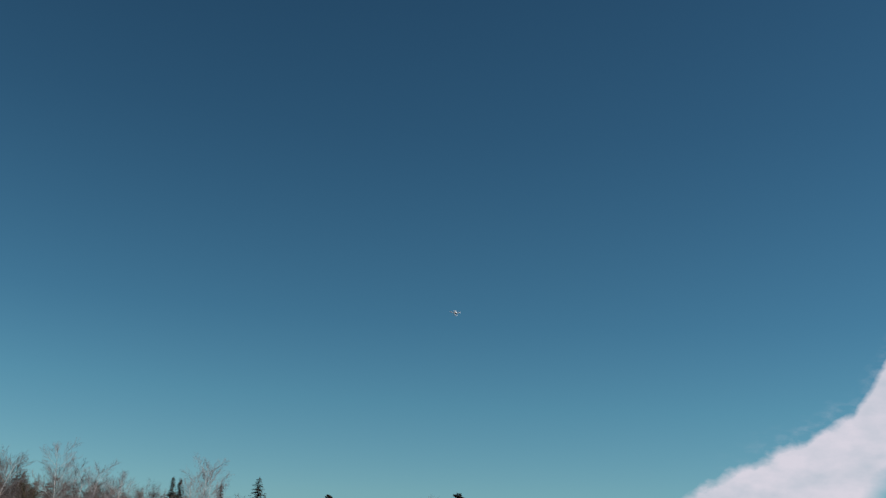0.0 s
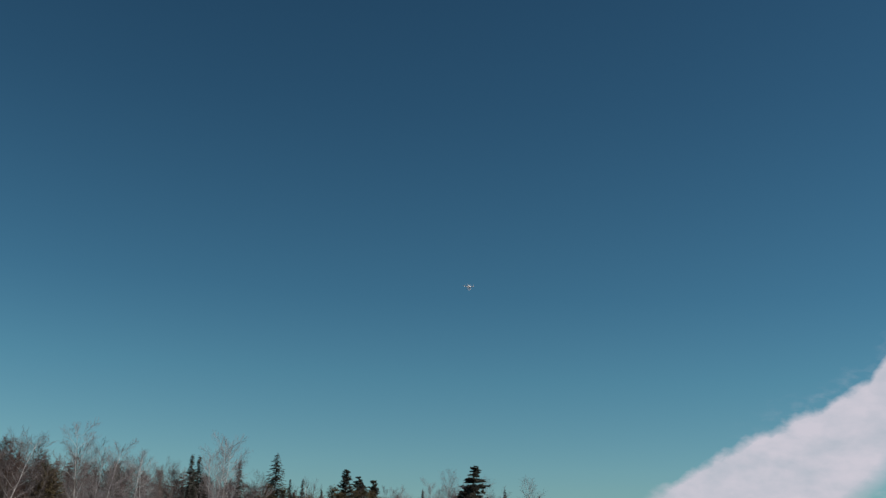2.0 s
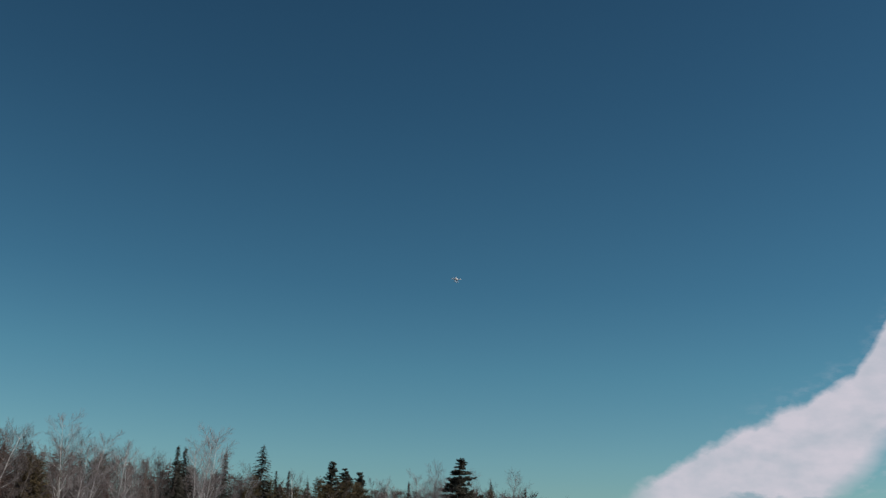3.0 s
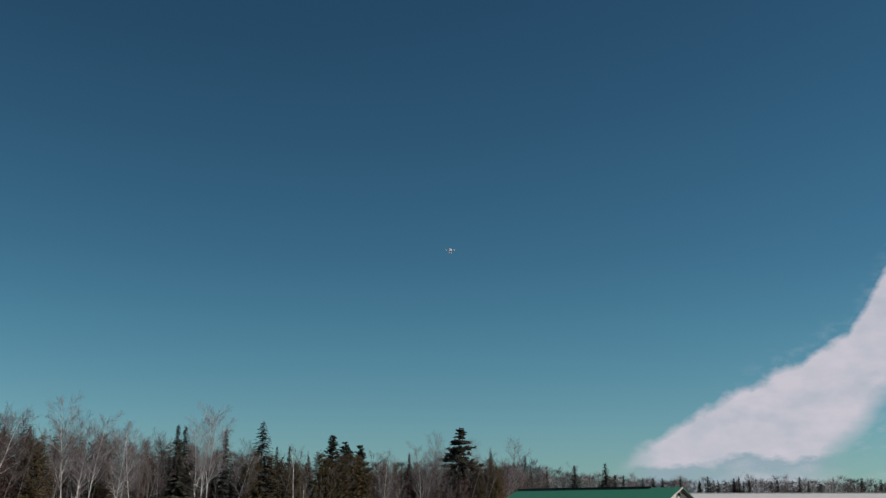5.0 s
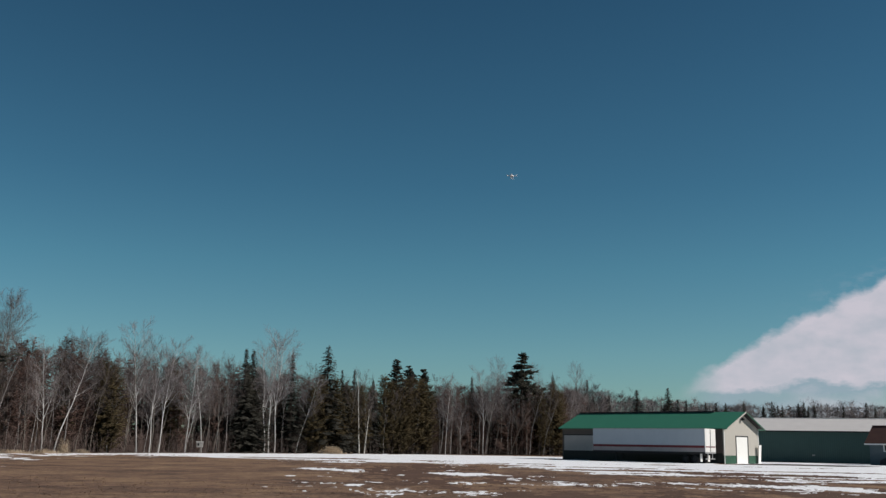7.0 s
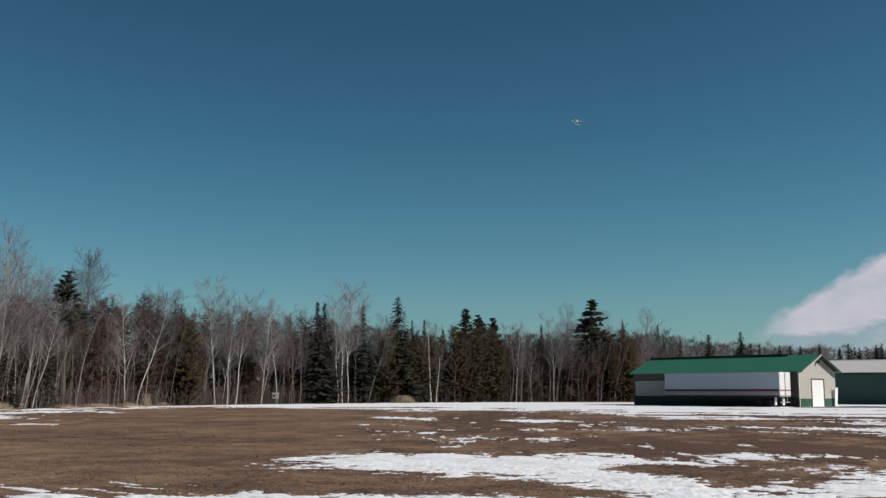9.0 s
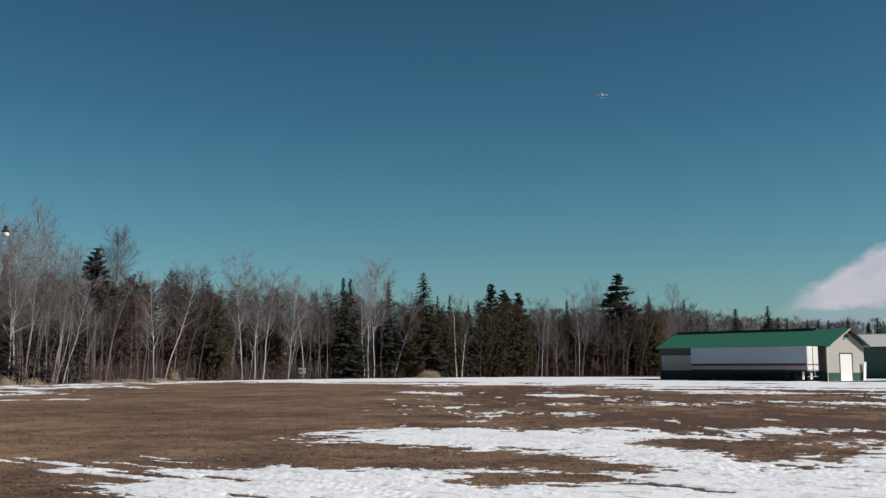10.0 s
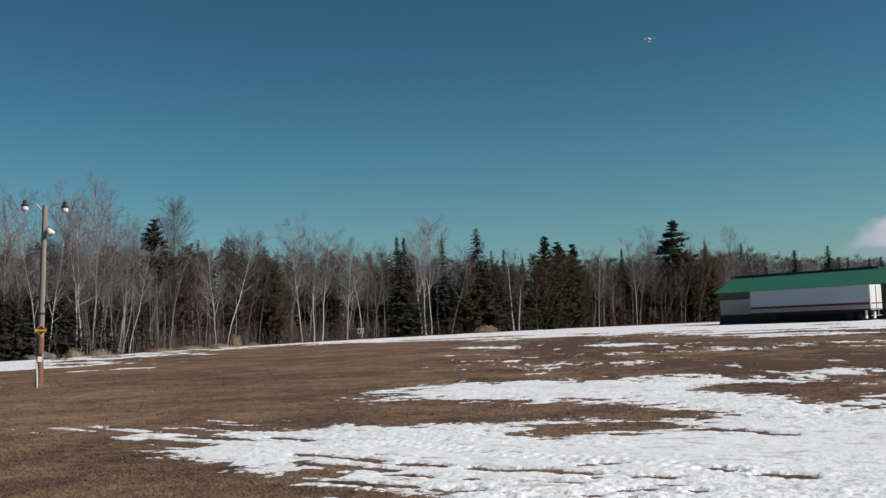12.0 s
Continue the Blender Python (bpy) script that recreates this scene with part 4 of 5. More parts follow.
def build_wood():
    rng = random.Random(7)
    for key, rows in LANDMARKS.items():
        for i, (az, top, behind) in enumerate(rows):
            d = wood_edge(az) + behind
            wide = rng.uniform(1.0, 1.15) * {"pine": 1.4, "cedar": 1.25, "fir": 1.1, "elm": 1.0}.get(key, 1.0)
            if key == "fir":
                wide = 1.5 if i < 3 else 1.15
            plant(key, polar(az, d), d * math.tan(radians(top)) + EYE, rng.uniform(0, 360), i, wide)
    for key, rows in EDGE_STEMS.items():
        for i, (foot, az, top) in enumerate(rows):
            d = wood_edge(foot) + rng.uniform(0.2, 1.2)
            h = d * math.tan(radians(top)) + EYE
            slant = math.degrees(math.atan2(radians(az - foot) * d, h))
            plant(key, polar(foot, d), h / math.cos(radians(slant)), rng.uniform(0, 360), i, rng.uniform(0.95, 1.1), (0, slant))

    def fill(count, az0, az1, b0, b1, kinds, low, high, wide=1.0, group="trees of the wood's edge"):
        for i in range(count):
            az = az0 + (az1 - az0) * (i + rng.random()) / count
            d = wood_edge(az) + rng.uniform(b0, b1)
            h = (d * math.tan(radians(canopy(az))) + EYE) * rng.uniform(low, high)
            key = rng.choice(kinds)
            plant(key, polar(az, d), h, rng.uniform(0, 360), rng.randrange(9), wide * rng.uniform(0.85, 1.15), (rng.uniform(-3, 3), rng.uniform(-3, 6) + (3 if az < -9 else 0) if key in ("birch", "aspen", "poplar") else 0), group)

    fill(40, -33, 12.5, 0.3, 5, ("aspen", "aspen", "birch"), 0.55, 0.95)
    fill(90, -33, 12.5, 0.2, 6, ("sapling",), 0.35, 0.8, 0.75)
    fill(40, -33, 12.5, 3, 12, ("aspen", "deep_fir", "brown_cedar", "brown_cedar"), 0.75, 1.0, 1.1)
    fill(30, -33, 12.8, 2, 9, ("thicket",), 0.3, 0.6, 1.3)
    fill(90, -33, 12.8, 4, 14, ("thicket", "thicket", "thicket", "brown_cedar", "cedar"), 0.75, 1.0, 1.1)
    fill(74, -34, 13.5, 12, 24, ("thicket", "deep_fir", "deep_fir"), 0.8, 1.0, 1.4)
    fill(56, -34, 13.5, 22, 40, ("deep_fir", "thicket"), 0.8, 0.96, 1.7)
    fill(64, -34, 13, 24, 44, ("deep_fir",), 0.45, 0.7, 2.0)
    fill(44, -24, 11, 0.8, 6, ("aspen",), 0.85, 1.06, 1.1)
    fill(46, 4, 13, 5, 26, ("brown_cedar", "thicket", "deep_fir"), 0.75, 0.95, 1.3)
    far = "far trees behind the buildings"
    fill(70, 11.5, 34, 0, 15, ("far_bare", "far_thicket", "far_thicket"), 0.85, 1.12, 1.2, far)
    fill(95, 11, 34, 8, 30, ("far_thicket", "far_thicket", "far_thicket", "far_thicket", "far_thicket", "fir"), 0.9, 1.06, 1.8, far)
    fill(50, 11, 34, 28, 50, ("deep_fir", "far_thicket"), 0.9, 1.02, 2.2, far)
    for az, top in ((13.23, 3.25), (14.12, 3.2), (15.66, 3.25), (17.36, 3.38), (18.33, 2.7), (19.36, 2.62), (19.93, 2.62), (20.43, 2.55), (21.39, 2.62), (22.84, 2.65), (23.38, 2.42), (24.2, 2.56), (24.47, 2.63), (25.0, 2.5), (26.44, 2.45), (27.99, 2.4)):
        plant("fir", polar(az, 272), 272 * math.tan(radians(top)) + EYE, rng.uniform(0, 360), rng.randrange(4), 0.6 if az < 15 else 1.9 if az < 18 else 1.3, group=far)


build_wood()


def build_brush():
    """Bare shrubs and saplings along the wood's foot, too many to count."""
    rng, brush = random.Random(12), Wood()
    for _ in range(5200):
        az = rng.uniform(-34, 13)
        d = wood_edge(az) + rng.uniform(-0.3, 9)
        h = rng.uniform(0.5, 3.1) * (1.5 if rng.random() < 0.15 else 1)
        p = polar(az, d, -0.05)
        tip = p + Vector((rng.uniform(-0.35, 0.4) * h, rng.uniform(-0.3, 0.3) * h, h))
        brush.twig(p, tip, 0.019, 0.009)
        for _ in range(2):
            a = p.lerp(tip, rng.uniform(0.3, 0.8))
            brush.twig(a, a + Vector((rng.uniform(-0.4, 0.4), rng.uniform(-0.4, 0.4), rng.uniform(0.2, 0.6))) * h * 0.6, 0.012, 0.007)
    tagged(part("brush", brush.mesh("brush"), BRUSH), "bare reddish-brown brush along the wood", "brush", kind="stuff")
    litter = []
    for k in range(160):
        az = -36 + 72 * k / 159
        litter.append((polar(az, float(wood_edge(az)) - 0.6, 0.03), polar(az, float(wood_edge(az)) + 60, 0.03)))
    verts = [v for pair in litter for v in pair]
    faces = [(2 * k, 2 * k + 2, 2 * k + 3, 2 * k + 1) for k in range(159)]
    tagged(part("forest_floor", mesh_of("forest_floor", verts, faces), LITTER), "dark leaf litter under the trees", "forest floor", kind="structure")


build_brush()


def straw_clump(az, before, wide, tall, seed):
    rng, tuft = random.Random(seed), Wood()
    for _ in range(int(190 * wide)):
        x, y = rng.gauss(0, wide / 2.4), rng.gauss(0, 0.4)
        h = tall * rng.uniform(0.35, 1.35) * max(0.25, 1 - (abs(x) / wide) ** 2)
        p = Vector((x, y, 0))
        q = p + Vector((rng.uniform(-0.35, 0.35) * h, rng.uniform(-0.3, 0.3) * h, h))
        tuft.twig(p, q, 0.02, 0.006)
    ob = part("straw_clump", tuft.mesh("straw_clump"), TALL_STRAW)
    ob.matrix_basis = Matrix.Translation(polar(az, float(wood_edge(az)) - before)) @ pose(0, 0, 0, 0, 0, -az)
    tagged(ob, "clump of tall tan dry grass at the wood's foot", "dry grass", "dry grass clumps", "stuff")


for i, (az, before, wide, tall) in enumerate(((-15.7, 1.5, 0.75, 1.4), (-24.25, 1.6, 1.3, 0.7), (-22.9, 1.3, 1.4, 0.55), (-18.2, 0.6, 3.0, 0.35), (-16.6, 0.6, 2.2, 0.4), (-1.5, 2.2, 2.6, 1.05), (-14.8, 0.7, 1.2, 0.4), (-20.0, 0.6, 2.2, 0.35))):
    straw_clump(az, before, wide, tall, 200 + i)


# ---- buildings ----
AXIS = 42.5  # the yard's grid: x across the long shed's gable, y along its length


def gable_wall(w, eave, ridge, z0, y0, y1):
    """A gable-ended wall across x, from height z0 up to the roof's slopes."""
    bm = bmesh.new()
    outline = [(0, z0), (w, z0), (w, eave), (w / 2, ridge), (0, eave)]
    front = [bm.verts.new((x, y0, z)) for x, z in outline]
    rear = [bm.verts.new((x, y1, z)) for x, z in outline]
    bm.faces.new(front)
    bm.faces.new(rear[::-1])
    for i in range(5):
        j = (i + 1) % 5
        bm.faces.new((front[i], rear[i], rear[j], front[j]))
    bmesh.ops.recalc_face_normals(bm, faces=bm.faces[:])
    return bm


def build_long_shed():
    w, ln, eave, ridge, base = 9.4, 24.4, 4.4, 6.35, 1.0
    shed = thing("storage_shed", pose(44.9, 121.5, 0, 0, 0, AXIS), "long beige storage shed with a green metal roof", "shed")
    # gable ends
    part("gable_wall", gable_wall(w, eave, ridge, base, 0, 0.15), BEIGE, shed, "beige ribbed metal gable")
    part("wainscot", box(0, -0.012, 0, 3.05, 0.15, base), GREEN, shed, "dark green metal wainscot")
    part("wainscot", box(6.46, -0.012, 0, w, 0.15, base), GREEN, shed, "dark green metal wainscot")
    part("gable_wall", gable_wall(w, eave, ridge, 0, ln - 0.15, ln), SHADED_WALL, shed, "rear metal gable in the same shade-darkened taupe")
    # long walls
    part("side_wall", box(0, 0.15, 1.25, 0.15, ln - 0.15, eave), SHADED_WALL, shed, "ribbed metal wall with eave shade painted in as taupe")
    part("wainscot", box(-0.012, 0.15, 0, 0.15, ln - 0.15, 1.25), SHADED_GREEN, shed, "green metal wainscot with shade painted in")
    part("side_wall", box(w - 0.15, 0.15, 0, w, ln - 0.15, eave), SHADED_WALL, shed, "ribbed metal wall with eave shade painted in as taupe")
    sliding = part("sliding_door", box(-0.09, ln - 7.2, 1.27, -0.014, ln - 0.35, 3.3, 0.01), PALE_DOOR, shed, "pale grey sliding panel door")
    part("door_track", box(-0.12, ln - 8.6, 3.3, -0.014, ln - 0.2, 3.42), BLACK, sliding)
    # corner trim
    for x0, x1 in ((-0.03, 0.09), (w - 0.09, w + 0.03)):
        part("corner_trim", box(x0, -0.03, 0, x1, 0.0, eave - 0.02), WHITE, shed, "white corner trim")
    # overhead door in the gable
    door = part("overhead_door", box(3.2, -0.03, 0.02, 6.2, 0.02, 3.3), WHITE, shed, "white closed overhead door")
    for k in range(1, 5):
        part("door_joint", box(3.24, -0.034, 0.66 * k - 0.008, 6.16, -0.0302, 0.66 * k + 0.008), WHITE, door)
    part("door_frame", box(3.06, -0.05, 0.0, 3.2, 0.05, 3.45), BLACK, shed, "dark door frame with recess shade painted in")
    # wider right jamb and head: the recess shadow built as black strips
    part("door_frame", box(6.2, -0.05, 0.0, 6.45, 0.05, 3.45), BLACK, shed, "dark door frame with recess shade painted in")
    part("door_frame", box(3.2, -0.05, 3.3, 6.2, 0.05, 3.45), BLACK, shed, "dark door frame with recess shade painted in")
    # roof
    over, out, lift = 0.75, 0.55, 0.12
    slope = (ridge - eave) / (w / 2)
    ze = eave - slope * out + lift
    part("roof", slab([(-out, -over, ze), (w / 2, -over, ridge + lift), (w / 2, ln + 0.3, ridge + lift), (-out, ln + 0.3, ze)], 0.10), GREEN_ROOF, shed, "green ribbed metal roof slope")
    part("roof", slab([(w / 2, -over, ridge + lift), (w + out, -over, ze), (w + out, ln + 0.3, ze), (w / 2, ln + 0.3, ridge + lift)], 0.10), GREEN_ROOF, shed, "green ribbed metal roof slope")
    part("ridge_vent", box(w / 2 - 0.22, 3.6, ridge + lift - 0.04, w / 2 + 0.22, ln + 0.2, ridge + lift + 0.14, 0.02), BLACK, shed, "black ridge vent")
    for a, b in (((-out, ze), (w / 2, ridge + lift)), ((w + out, ze), (w / 2, ridge + lift))):
        part("rake_trim", slab([(a[0], -over - 0.03, a[1] + 0.02), (b[0], -over - 0.03, b[1] + 0.02), (b[0], -over - 0.003, b[1] + 0.02), (a[0], -over - 0.003, a[1] + 0.02)], 0.2), BEIGE if a[0] < 0 else GREEN, shed)
    part("soffit", slab([(0.02, -over + 0.01, eave - 0.02), (w / 2, -over + 0.01, ridge - 0.02), (w / 2, -0.002, ridge - 0.02), (0.02, -0.002, eave - 0.02)], 0.015), BEIGE, shed)
    # same soffit on the right, its underside shade put in as black
    part("soffit", slab([(w / 2, -over + 0.01, ridge - 0.02), (w - 0.02, -over + 0.01, eave - 0.02), (w - 0.02, -0.002, eave - 0.02), (w / 2, -0.002, ridge - 0.02)], 0.015), BLACK, shed)
    lamp = part("wall_lamp", lathe([(0.02, 0.3), (0.16, 0.24), (0.22, 0.0), (0.0, 0.05)], 12, Matrix.Translation((w / 2, -0.3, ridge - 0.95))), BLACK, shed, "dark barn lamp under the gable")
    part("lamp_arm", rod((w / 2, 0.0, ridge - 0.6), (w / 2, -0.3, ridge - 0.66), 0.03), BLACK, lamp)
    # white panel against the corner
    panel = thing("white_panel", pose(44.9, 121.5, 0, 0, 0, AXIS) @ pose(8.62, -0.2, 0, 4, 0, 0), "white sheet panel leaning on the shed's corner", "panel")
    part("sheet", box(0, -0.04, 0, 0.75, 0.0, 2.35, 0.012), WHITE, panel)
    part("edge_batten", box(0.0, -0.075, 0.02, 0.09, -0.04, 2.33), WHITE, panel)


build_long_shed()


def wheel(parent, x, y, z, r, wide):
    tyre = part("tyre", lathe([(r * 0.55, -wide / 2), (r * 0.92, -wide / 2), (r, -wide * 0.3), (r, wide * 0.3), (r * 0.92, wide / 2), (r * 0.55, wide / 2)], 20, pose(x, y, z, 0, 90, 0)), RUBBER, parent)
    # rim colour blackened to stand for the shade under the trailer
    part("rim", lathe([(0.0, -wide * 0.2), (r * 0.3, -wide * 0.25), (r * 0.55, -wide * 0.48), (r * 0.55, wide * 0.48), (0.0, wide * 0.3)], 16, pose(x, y, z, 0, 90, 0)), BLACK, tyre)


def build_trailer():
    w, ln, z0, z1 = 2.6, 16.15, 1.3, 4.15
    tr = thing("semi_trailer", pose(41.6, 118.9, 0, 0, 0, AXIS), "long white box semi-trailer with a red stripe, parked", "trailer")
    body = part("body", box(0, 0.06, z0 + 0.55, w, ln, z1, 0.03), ALU, tr, "pale grey ribbed trailer side")
    part("lower_panel", box(-0.008, 0.06, z0, w + 0.008, ln, z0 + 0.552), ALU_LOW, tr, "dull pinkish-grey lower side")
    part("stripe", box(-0.014, 0.1, z0 + 0.56, 0.02, ln - 0.05, z0 + 0.84), RED, body, "dark red stripe")
    part("top_rail", box(-0.016, 0.06, z1 - 0.1, 0.05, ln, z1 + 0.02), STEEL, body)
    part("bottom_rail", box(-0.02, 0.06, z0 - 0.12, 0.08, ln, z0 + 0.07), BLACK, tr)
    for x0, x1 in ((0.05, 1.20), (1.40, 2.55)):
        door = part("rear_door", box(x0, -0.02, z0 + 0.08, x1, 0.058, z1 - 0.1, 0.012), WHITE, tr, "white rear door")
        part("door_band", box(x0 + 0.02, -0.026, z0 + 0.62, x1 - 0.02, -0.019, z0 + 0.76), RED, door, "red band")
        for k in (0.3, 0.75):
            part("lock_rod", rod((x0 + (x1 - x0) * k, -0.032, z0 + 0.12), (x0 + (x1 - x0) * k, -0.032, z1 - 0.14), 0.012, sides=6), WHITE, door)
    part("rear_frame", box(0, 0.0, z0 - 0.1, w, 0.055, z0 + 0.075), STEEL, tr)
    part("rear_frame", box(0, 0.0, z1 - 0.095, w, 0.055, z1), WHITE, tr)
    for x in (0.0, 1.26, 2.54):
        part("rear_post", box(x, 0.0, z0 + 0.08, x + 0.06, 0.055, z1 - 0.1), BLACK if x == 1.26 else WHITE, tr)
    part("underride_bar", box(0.15, 0.02, 0.5, w - 0.15, 0.12, 0.62, 0.01), STEEL, tr, "rear bumper bar")
    for x in (0.7, 1.8):
        part("bumper_post", box(x, 0.03, 0.62, x + 0.1, 0.11, z0 - 0.1), STEEL, tr)
    for x in (0.6, 1.9):
        part("frame_rail", box(x, 0.4, z0 - 0.3, x + 0.12, ln - 1, z0 - 0.12), BLACK, tr)
    for y in (1.5, 2.75):
        part("axle", rod((0.2, y, 0.5), (w - 0.2, y, 0.5), 0.07), BLACK, tr)
        for x in (0.18, 0.50, w - 0.50, w - 0.18):
            wheel(tr, x, y, 0.5, 0.5, 0.27)
    for x in (0.45, w - 0.6):
        leg = part("landing_leg", box(x, ln - 3.2, 0.1, x + 0.14, ln - 3.05, z0 - 0.12), BLACK, tr)
        part("foot", box(x - 0.08, ln - 3.3, 0.0, x + 0.22, ln - 2.95, 0.1), STEEL, leg)
    for x in (0.1, w - 0.6):
        part("mud_flap", box(x, 0.75, 0.22, x + 0.5, 0.77, z0 - 0.12), WHITE, tr, "pale mud flap")


build_trailer()


def gable_house(name, m, w, depth, eave, ridge, wall, roof, label, category, over=0.4):
    """A house whose ridge runs along x; its long front faces -y."""
    h = thing(name, m, label, category)
    part("front_wall", box(0, 0, 0, w, 0.15, eave), wall, h)
    part("rear_wall", box(0, depth - 0.15, 0, w, depth, eave), wall, h)
    for x in (0.0, w - 0.15):
        bm = bmesh.new()
        outline = [(0.15, 0), (depth - 0.15, 0), (depth - 0.15, eave), (depth / 2, ridge - 0.05), (0.15, eave)]
        a, b = [bm.verts.new((x, y, z)) for y, z in outline], [bm.verts.new((x + 0.15, y, z)) for y, z in outline]
        bm.faces.new(a)
        bm.faces.new(b[::-1])
        for i in range(5):
            j = (i + 1) % 5
            bm.faces.new((a[i], b[i], b[j], a[j]))
        bmesh.ops.recalc_face_normals(bm, faces=bm.faces[:])
        part("gable_wall", bm, wall, h)
    ze = eave - (ridge - eave) / (depth / 2) * over + 0.1
    part("roof", slab([(-over, -over, ze), (w + over, -over, ze), (w + over, depth / 2, ridge + 0.1), (-over, depth / 2, ridge + 0.1)], 0.1), roof, h)
    part("roof", slab([(-over, depth / 2, ridge + 0.1), (w + over, depth / 2, ridge + 0.1), (w + over, depth + over, ze), (-over, depth + over, ze)], 0.1), roof, h)
    part("ridge_cap", rod((-over, depth / 2, ridge + 0.1), (w + over, depth / 2, ridge + 0.1), 0.09, sides=8), roof, h)
    part("fascia", box(-over, -over - 0.03, ze - 0.2, w + over, -over - 0.003, ze - 0.02), WHITE if roof is BROWN_ROOF else BLACK, h)
    return h


teal_shed = gable_house("machine_shed", pose(59.0, 151.0, 0, 0, 0, -26), 34.0, 13.0, 4.75, 6.65, TEAL, GREY_ROOF, "long dark teal metal shed with a grey roof", "shed")
for x0 in (9.5, 20.0):
    shed_door = part("sliding_door", box(x0, -0.08, 0.05, x0 + 5.0, -0.006, 3.7, 0.01), TEAL, teal_shed, "dark teal sliding door")
    part("door_handle", box(x0 + 0.2, -0.12, 1.1, x0 + 0.6, -0.08, 1.2), STEEL, shed_door)

HOUSE = pose(69.6, 133.2, 0, 0, 0, AXIS - 90)
house = gable_house("small_house", HOUSE, 12.0, 5.8, 3.15, 5.2, HOUSE_WALL, BROWN_ROOF, "small slate-blue house with a brown shingle roof", "house", 0.5)
for x0 in (2.0, 7.0):
    win = part("window", box(x0, -0.05, 1.95, x0 + 1.6, -0.01, 2.7), GLASS, house, "dark window glass")
    for a in ((x0 - 0.14, 1.81, x0, 2.84), (x0 + 1.6, 1.81, x0 + 1.74, 2.84), (x0, 1.81, x0 + 1.6, 1.95), (x0, 2.7, x0 + 1.6, 2.84)):
        part("window_frame", box(a[0], -0.09, a[1], a[2], -0.005, a[3]), WHITE, win, "white window frame")


def build_pile():
    bm = bmesh.new()
    bmesh.ops.create_icosphere(bm, subdivisions=3, radius=1)
    for v in bm.verts:
        v.co *= 1 + 0.3 * noise.noise(v.co * 1.8) + 0.1 * noise.noise(v.co * 5)
        v.co = Vector((v.co.x * 1.0, v.co.y * 0.6, max(v.co.z, -0.4) * 0.75))
    ob = part("covered_pile", bm, BLACK)
    ob.matrix_basis = HOUSE @ pose(2.6, -1.0, 0.25)
    tagged(ob, "dark covered pile against the small house", "pile")


build_pile()


# ---- yard pole ----
def build_pole():
    p = thing("lamp_pole", pose(-16.60, 33.99, -0.05) @ pose(0, 0, 0, 0, 2.6, 0) @ pose(0, 0, 0, 0, 0, 26), "weathered wooden yard pole with two gooseneck lamps", "lamp pole")
    part("post", rod((0, 0, -0.3), (0, 0, 6.45), 0.125, 0.085, 14), POLE_WOOD, p)
    part("red_band", rod((0, 0, 1.25), (0, 0, 1.80), 0.123, 0.119, 14), RED_PAINT, p, "faded red painted band")
    part("brown_band", rod((0, 0, 0.02), (0, 0, 0.93), 0.128, 0.124, 14), RED_PAINT, p, "reddish-brown painted foot")
    for s in (-1, 1):
        curve = bpy.data.curves.new("lamp_arm", "CURVE")
        curve.dimensions, curve.bevel_depth, curve.bevel_resolution = "3D", 0.022, 2
        sp = curve.splines.new("BEZIER")
        sp.bezier_points.add(2)
        for b, (x, z) in zip(sp.bezier_points, ((0.05, 6.2), (0.32, 6.5), (0.66, 6.54))):
            b.co, b.handle_left_type, b.handle_right_type = (s * x, 0, z), "AUTO", "AUTO"
        arm = new("lamp_arm", curve)
        arm.data.materials.append(STEEL)
        arm.parent = p
        head = part("lamp_head", lathe([(0.02, 0.20), (0.06, 0.18), (0.07, 0.06), (0.12, 0.02), (0.13, -0.03), (0.12, -0.03), (0.06, 0.0)], 16, Matrix.Translation((s * 0.66, 0, 6.43))), BLACK, p, "dark lamp housing")
        part("globe", lathe([(0.0, 0.02), (0.09, 0.0), (0.125, -0.07), (0.115, -0.14), (0.06, -0.19), (0.0, -0.2)], 16, Matrix.Translation((s * 0.66, 0, 6.41))), WHITE, head, "white glass globe")
    flood = part("flood_lamp", lathe([(0.0, 0.0), (0.07, 0.01), (0.12, 0.14), (0.13, 0.26), (0.0, 0.24)], 14, Matrix.Translation((0.11, -0.08, 5.62)) @ pose(0, 0, 0, 20, 145, 0)), WHITE, p, "small white flood lamp")
    part("bracket", rod((0.08, -0.05, 5.66), (0.14, -0.1, 5.58), 0.025), STEEL, flood)
    # diamond sign, square plate on its corner
    sign = part("sign_plate", slab([(-0.20, -0.155, 2.05), (0, -0.155, 1.85), (0.20, -0.155, 2.05), (0, -0.155, 2.25)], 0.012, Vector((0, -1, 0))), YELLOW, p, "yellow diamond warning sign")
    for z, s in ((2.07, 1), (2.03, -1)):
        bm = bmesh.new()
        pts = [(-0.135, z + 0.01 * s), (0.135, z + 0.01 * s), (0.0, z + 0.145 * s)]
        a, b = [bm.verts.new((x, -0.146, q)) for x, q in pts], [bm.verts.new((x, -0.161, q)) for x, q in pts]
        bm.faces.new(a)
        bm.faces.new(b)
        for i in range(3):
            bm.faces.new((a[i], a[(i + 1) % 3], b[(i + 1) % 3], b[i]))
        bmesh.ops.recalc_face_normals(bm, faces=bm.faces[:])
        part("sign_mark", bm, BLACK, sign, "black wedge mark")
    part("tag", box(-0.08, -0.15, 0.95, 0.06, -0.138, 1.13), WHITE, p, "small white tag")
    part("tag", box(-0.06, -0.15, 1.14, 0.06, -0.138, 1.24), BLACK, p, "small black tag")
    part("strap", rod((0, 0, 2.62), (0, 0, 2.66), 0.14, 0.14, 14), BLACK, p)
    part("hook", rod((0.1, -0.08, 2.95), (0.42, -0.12, 3.12), 0.035, 0.02), BLACK, p)
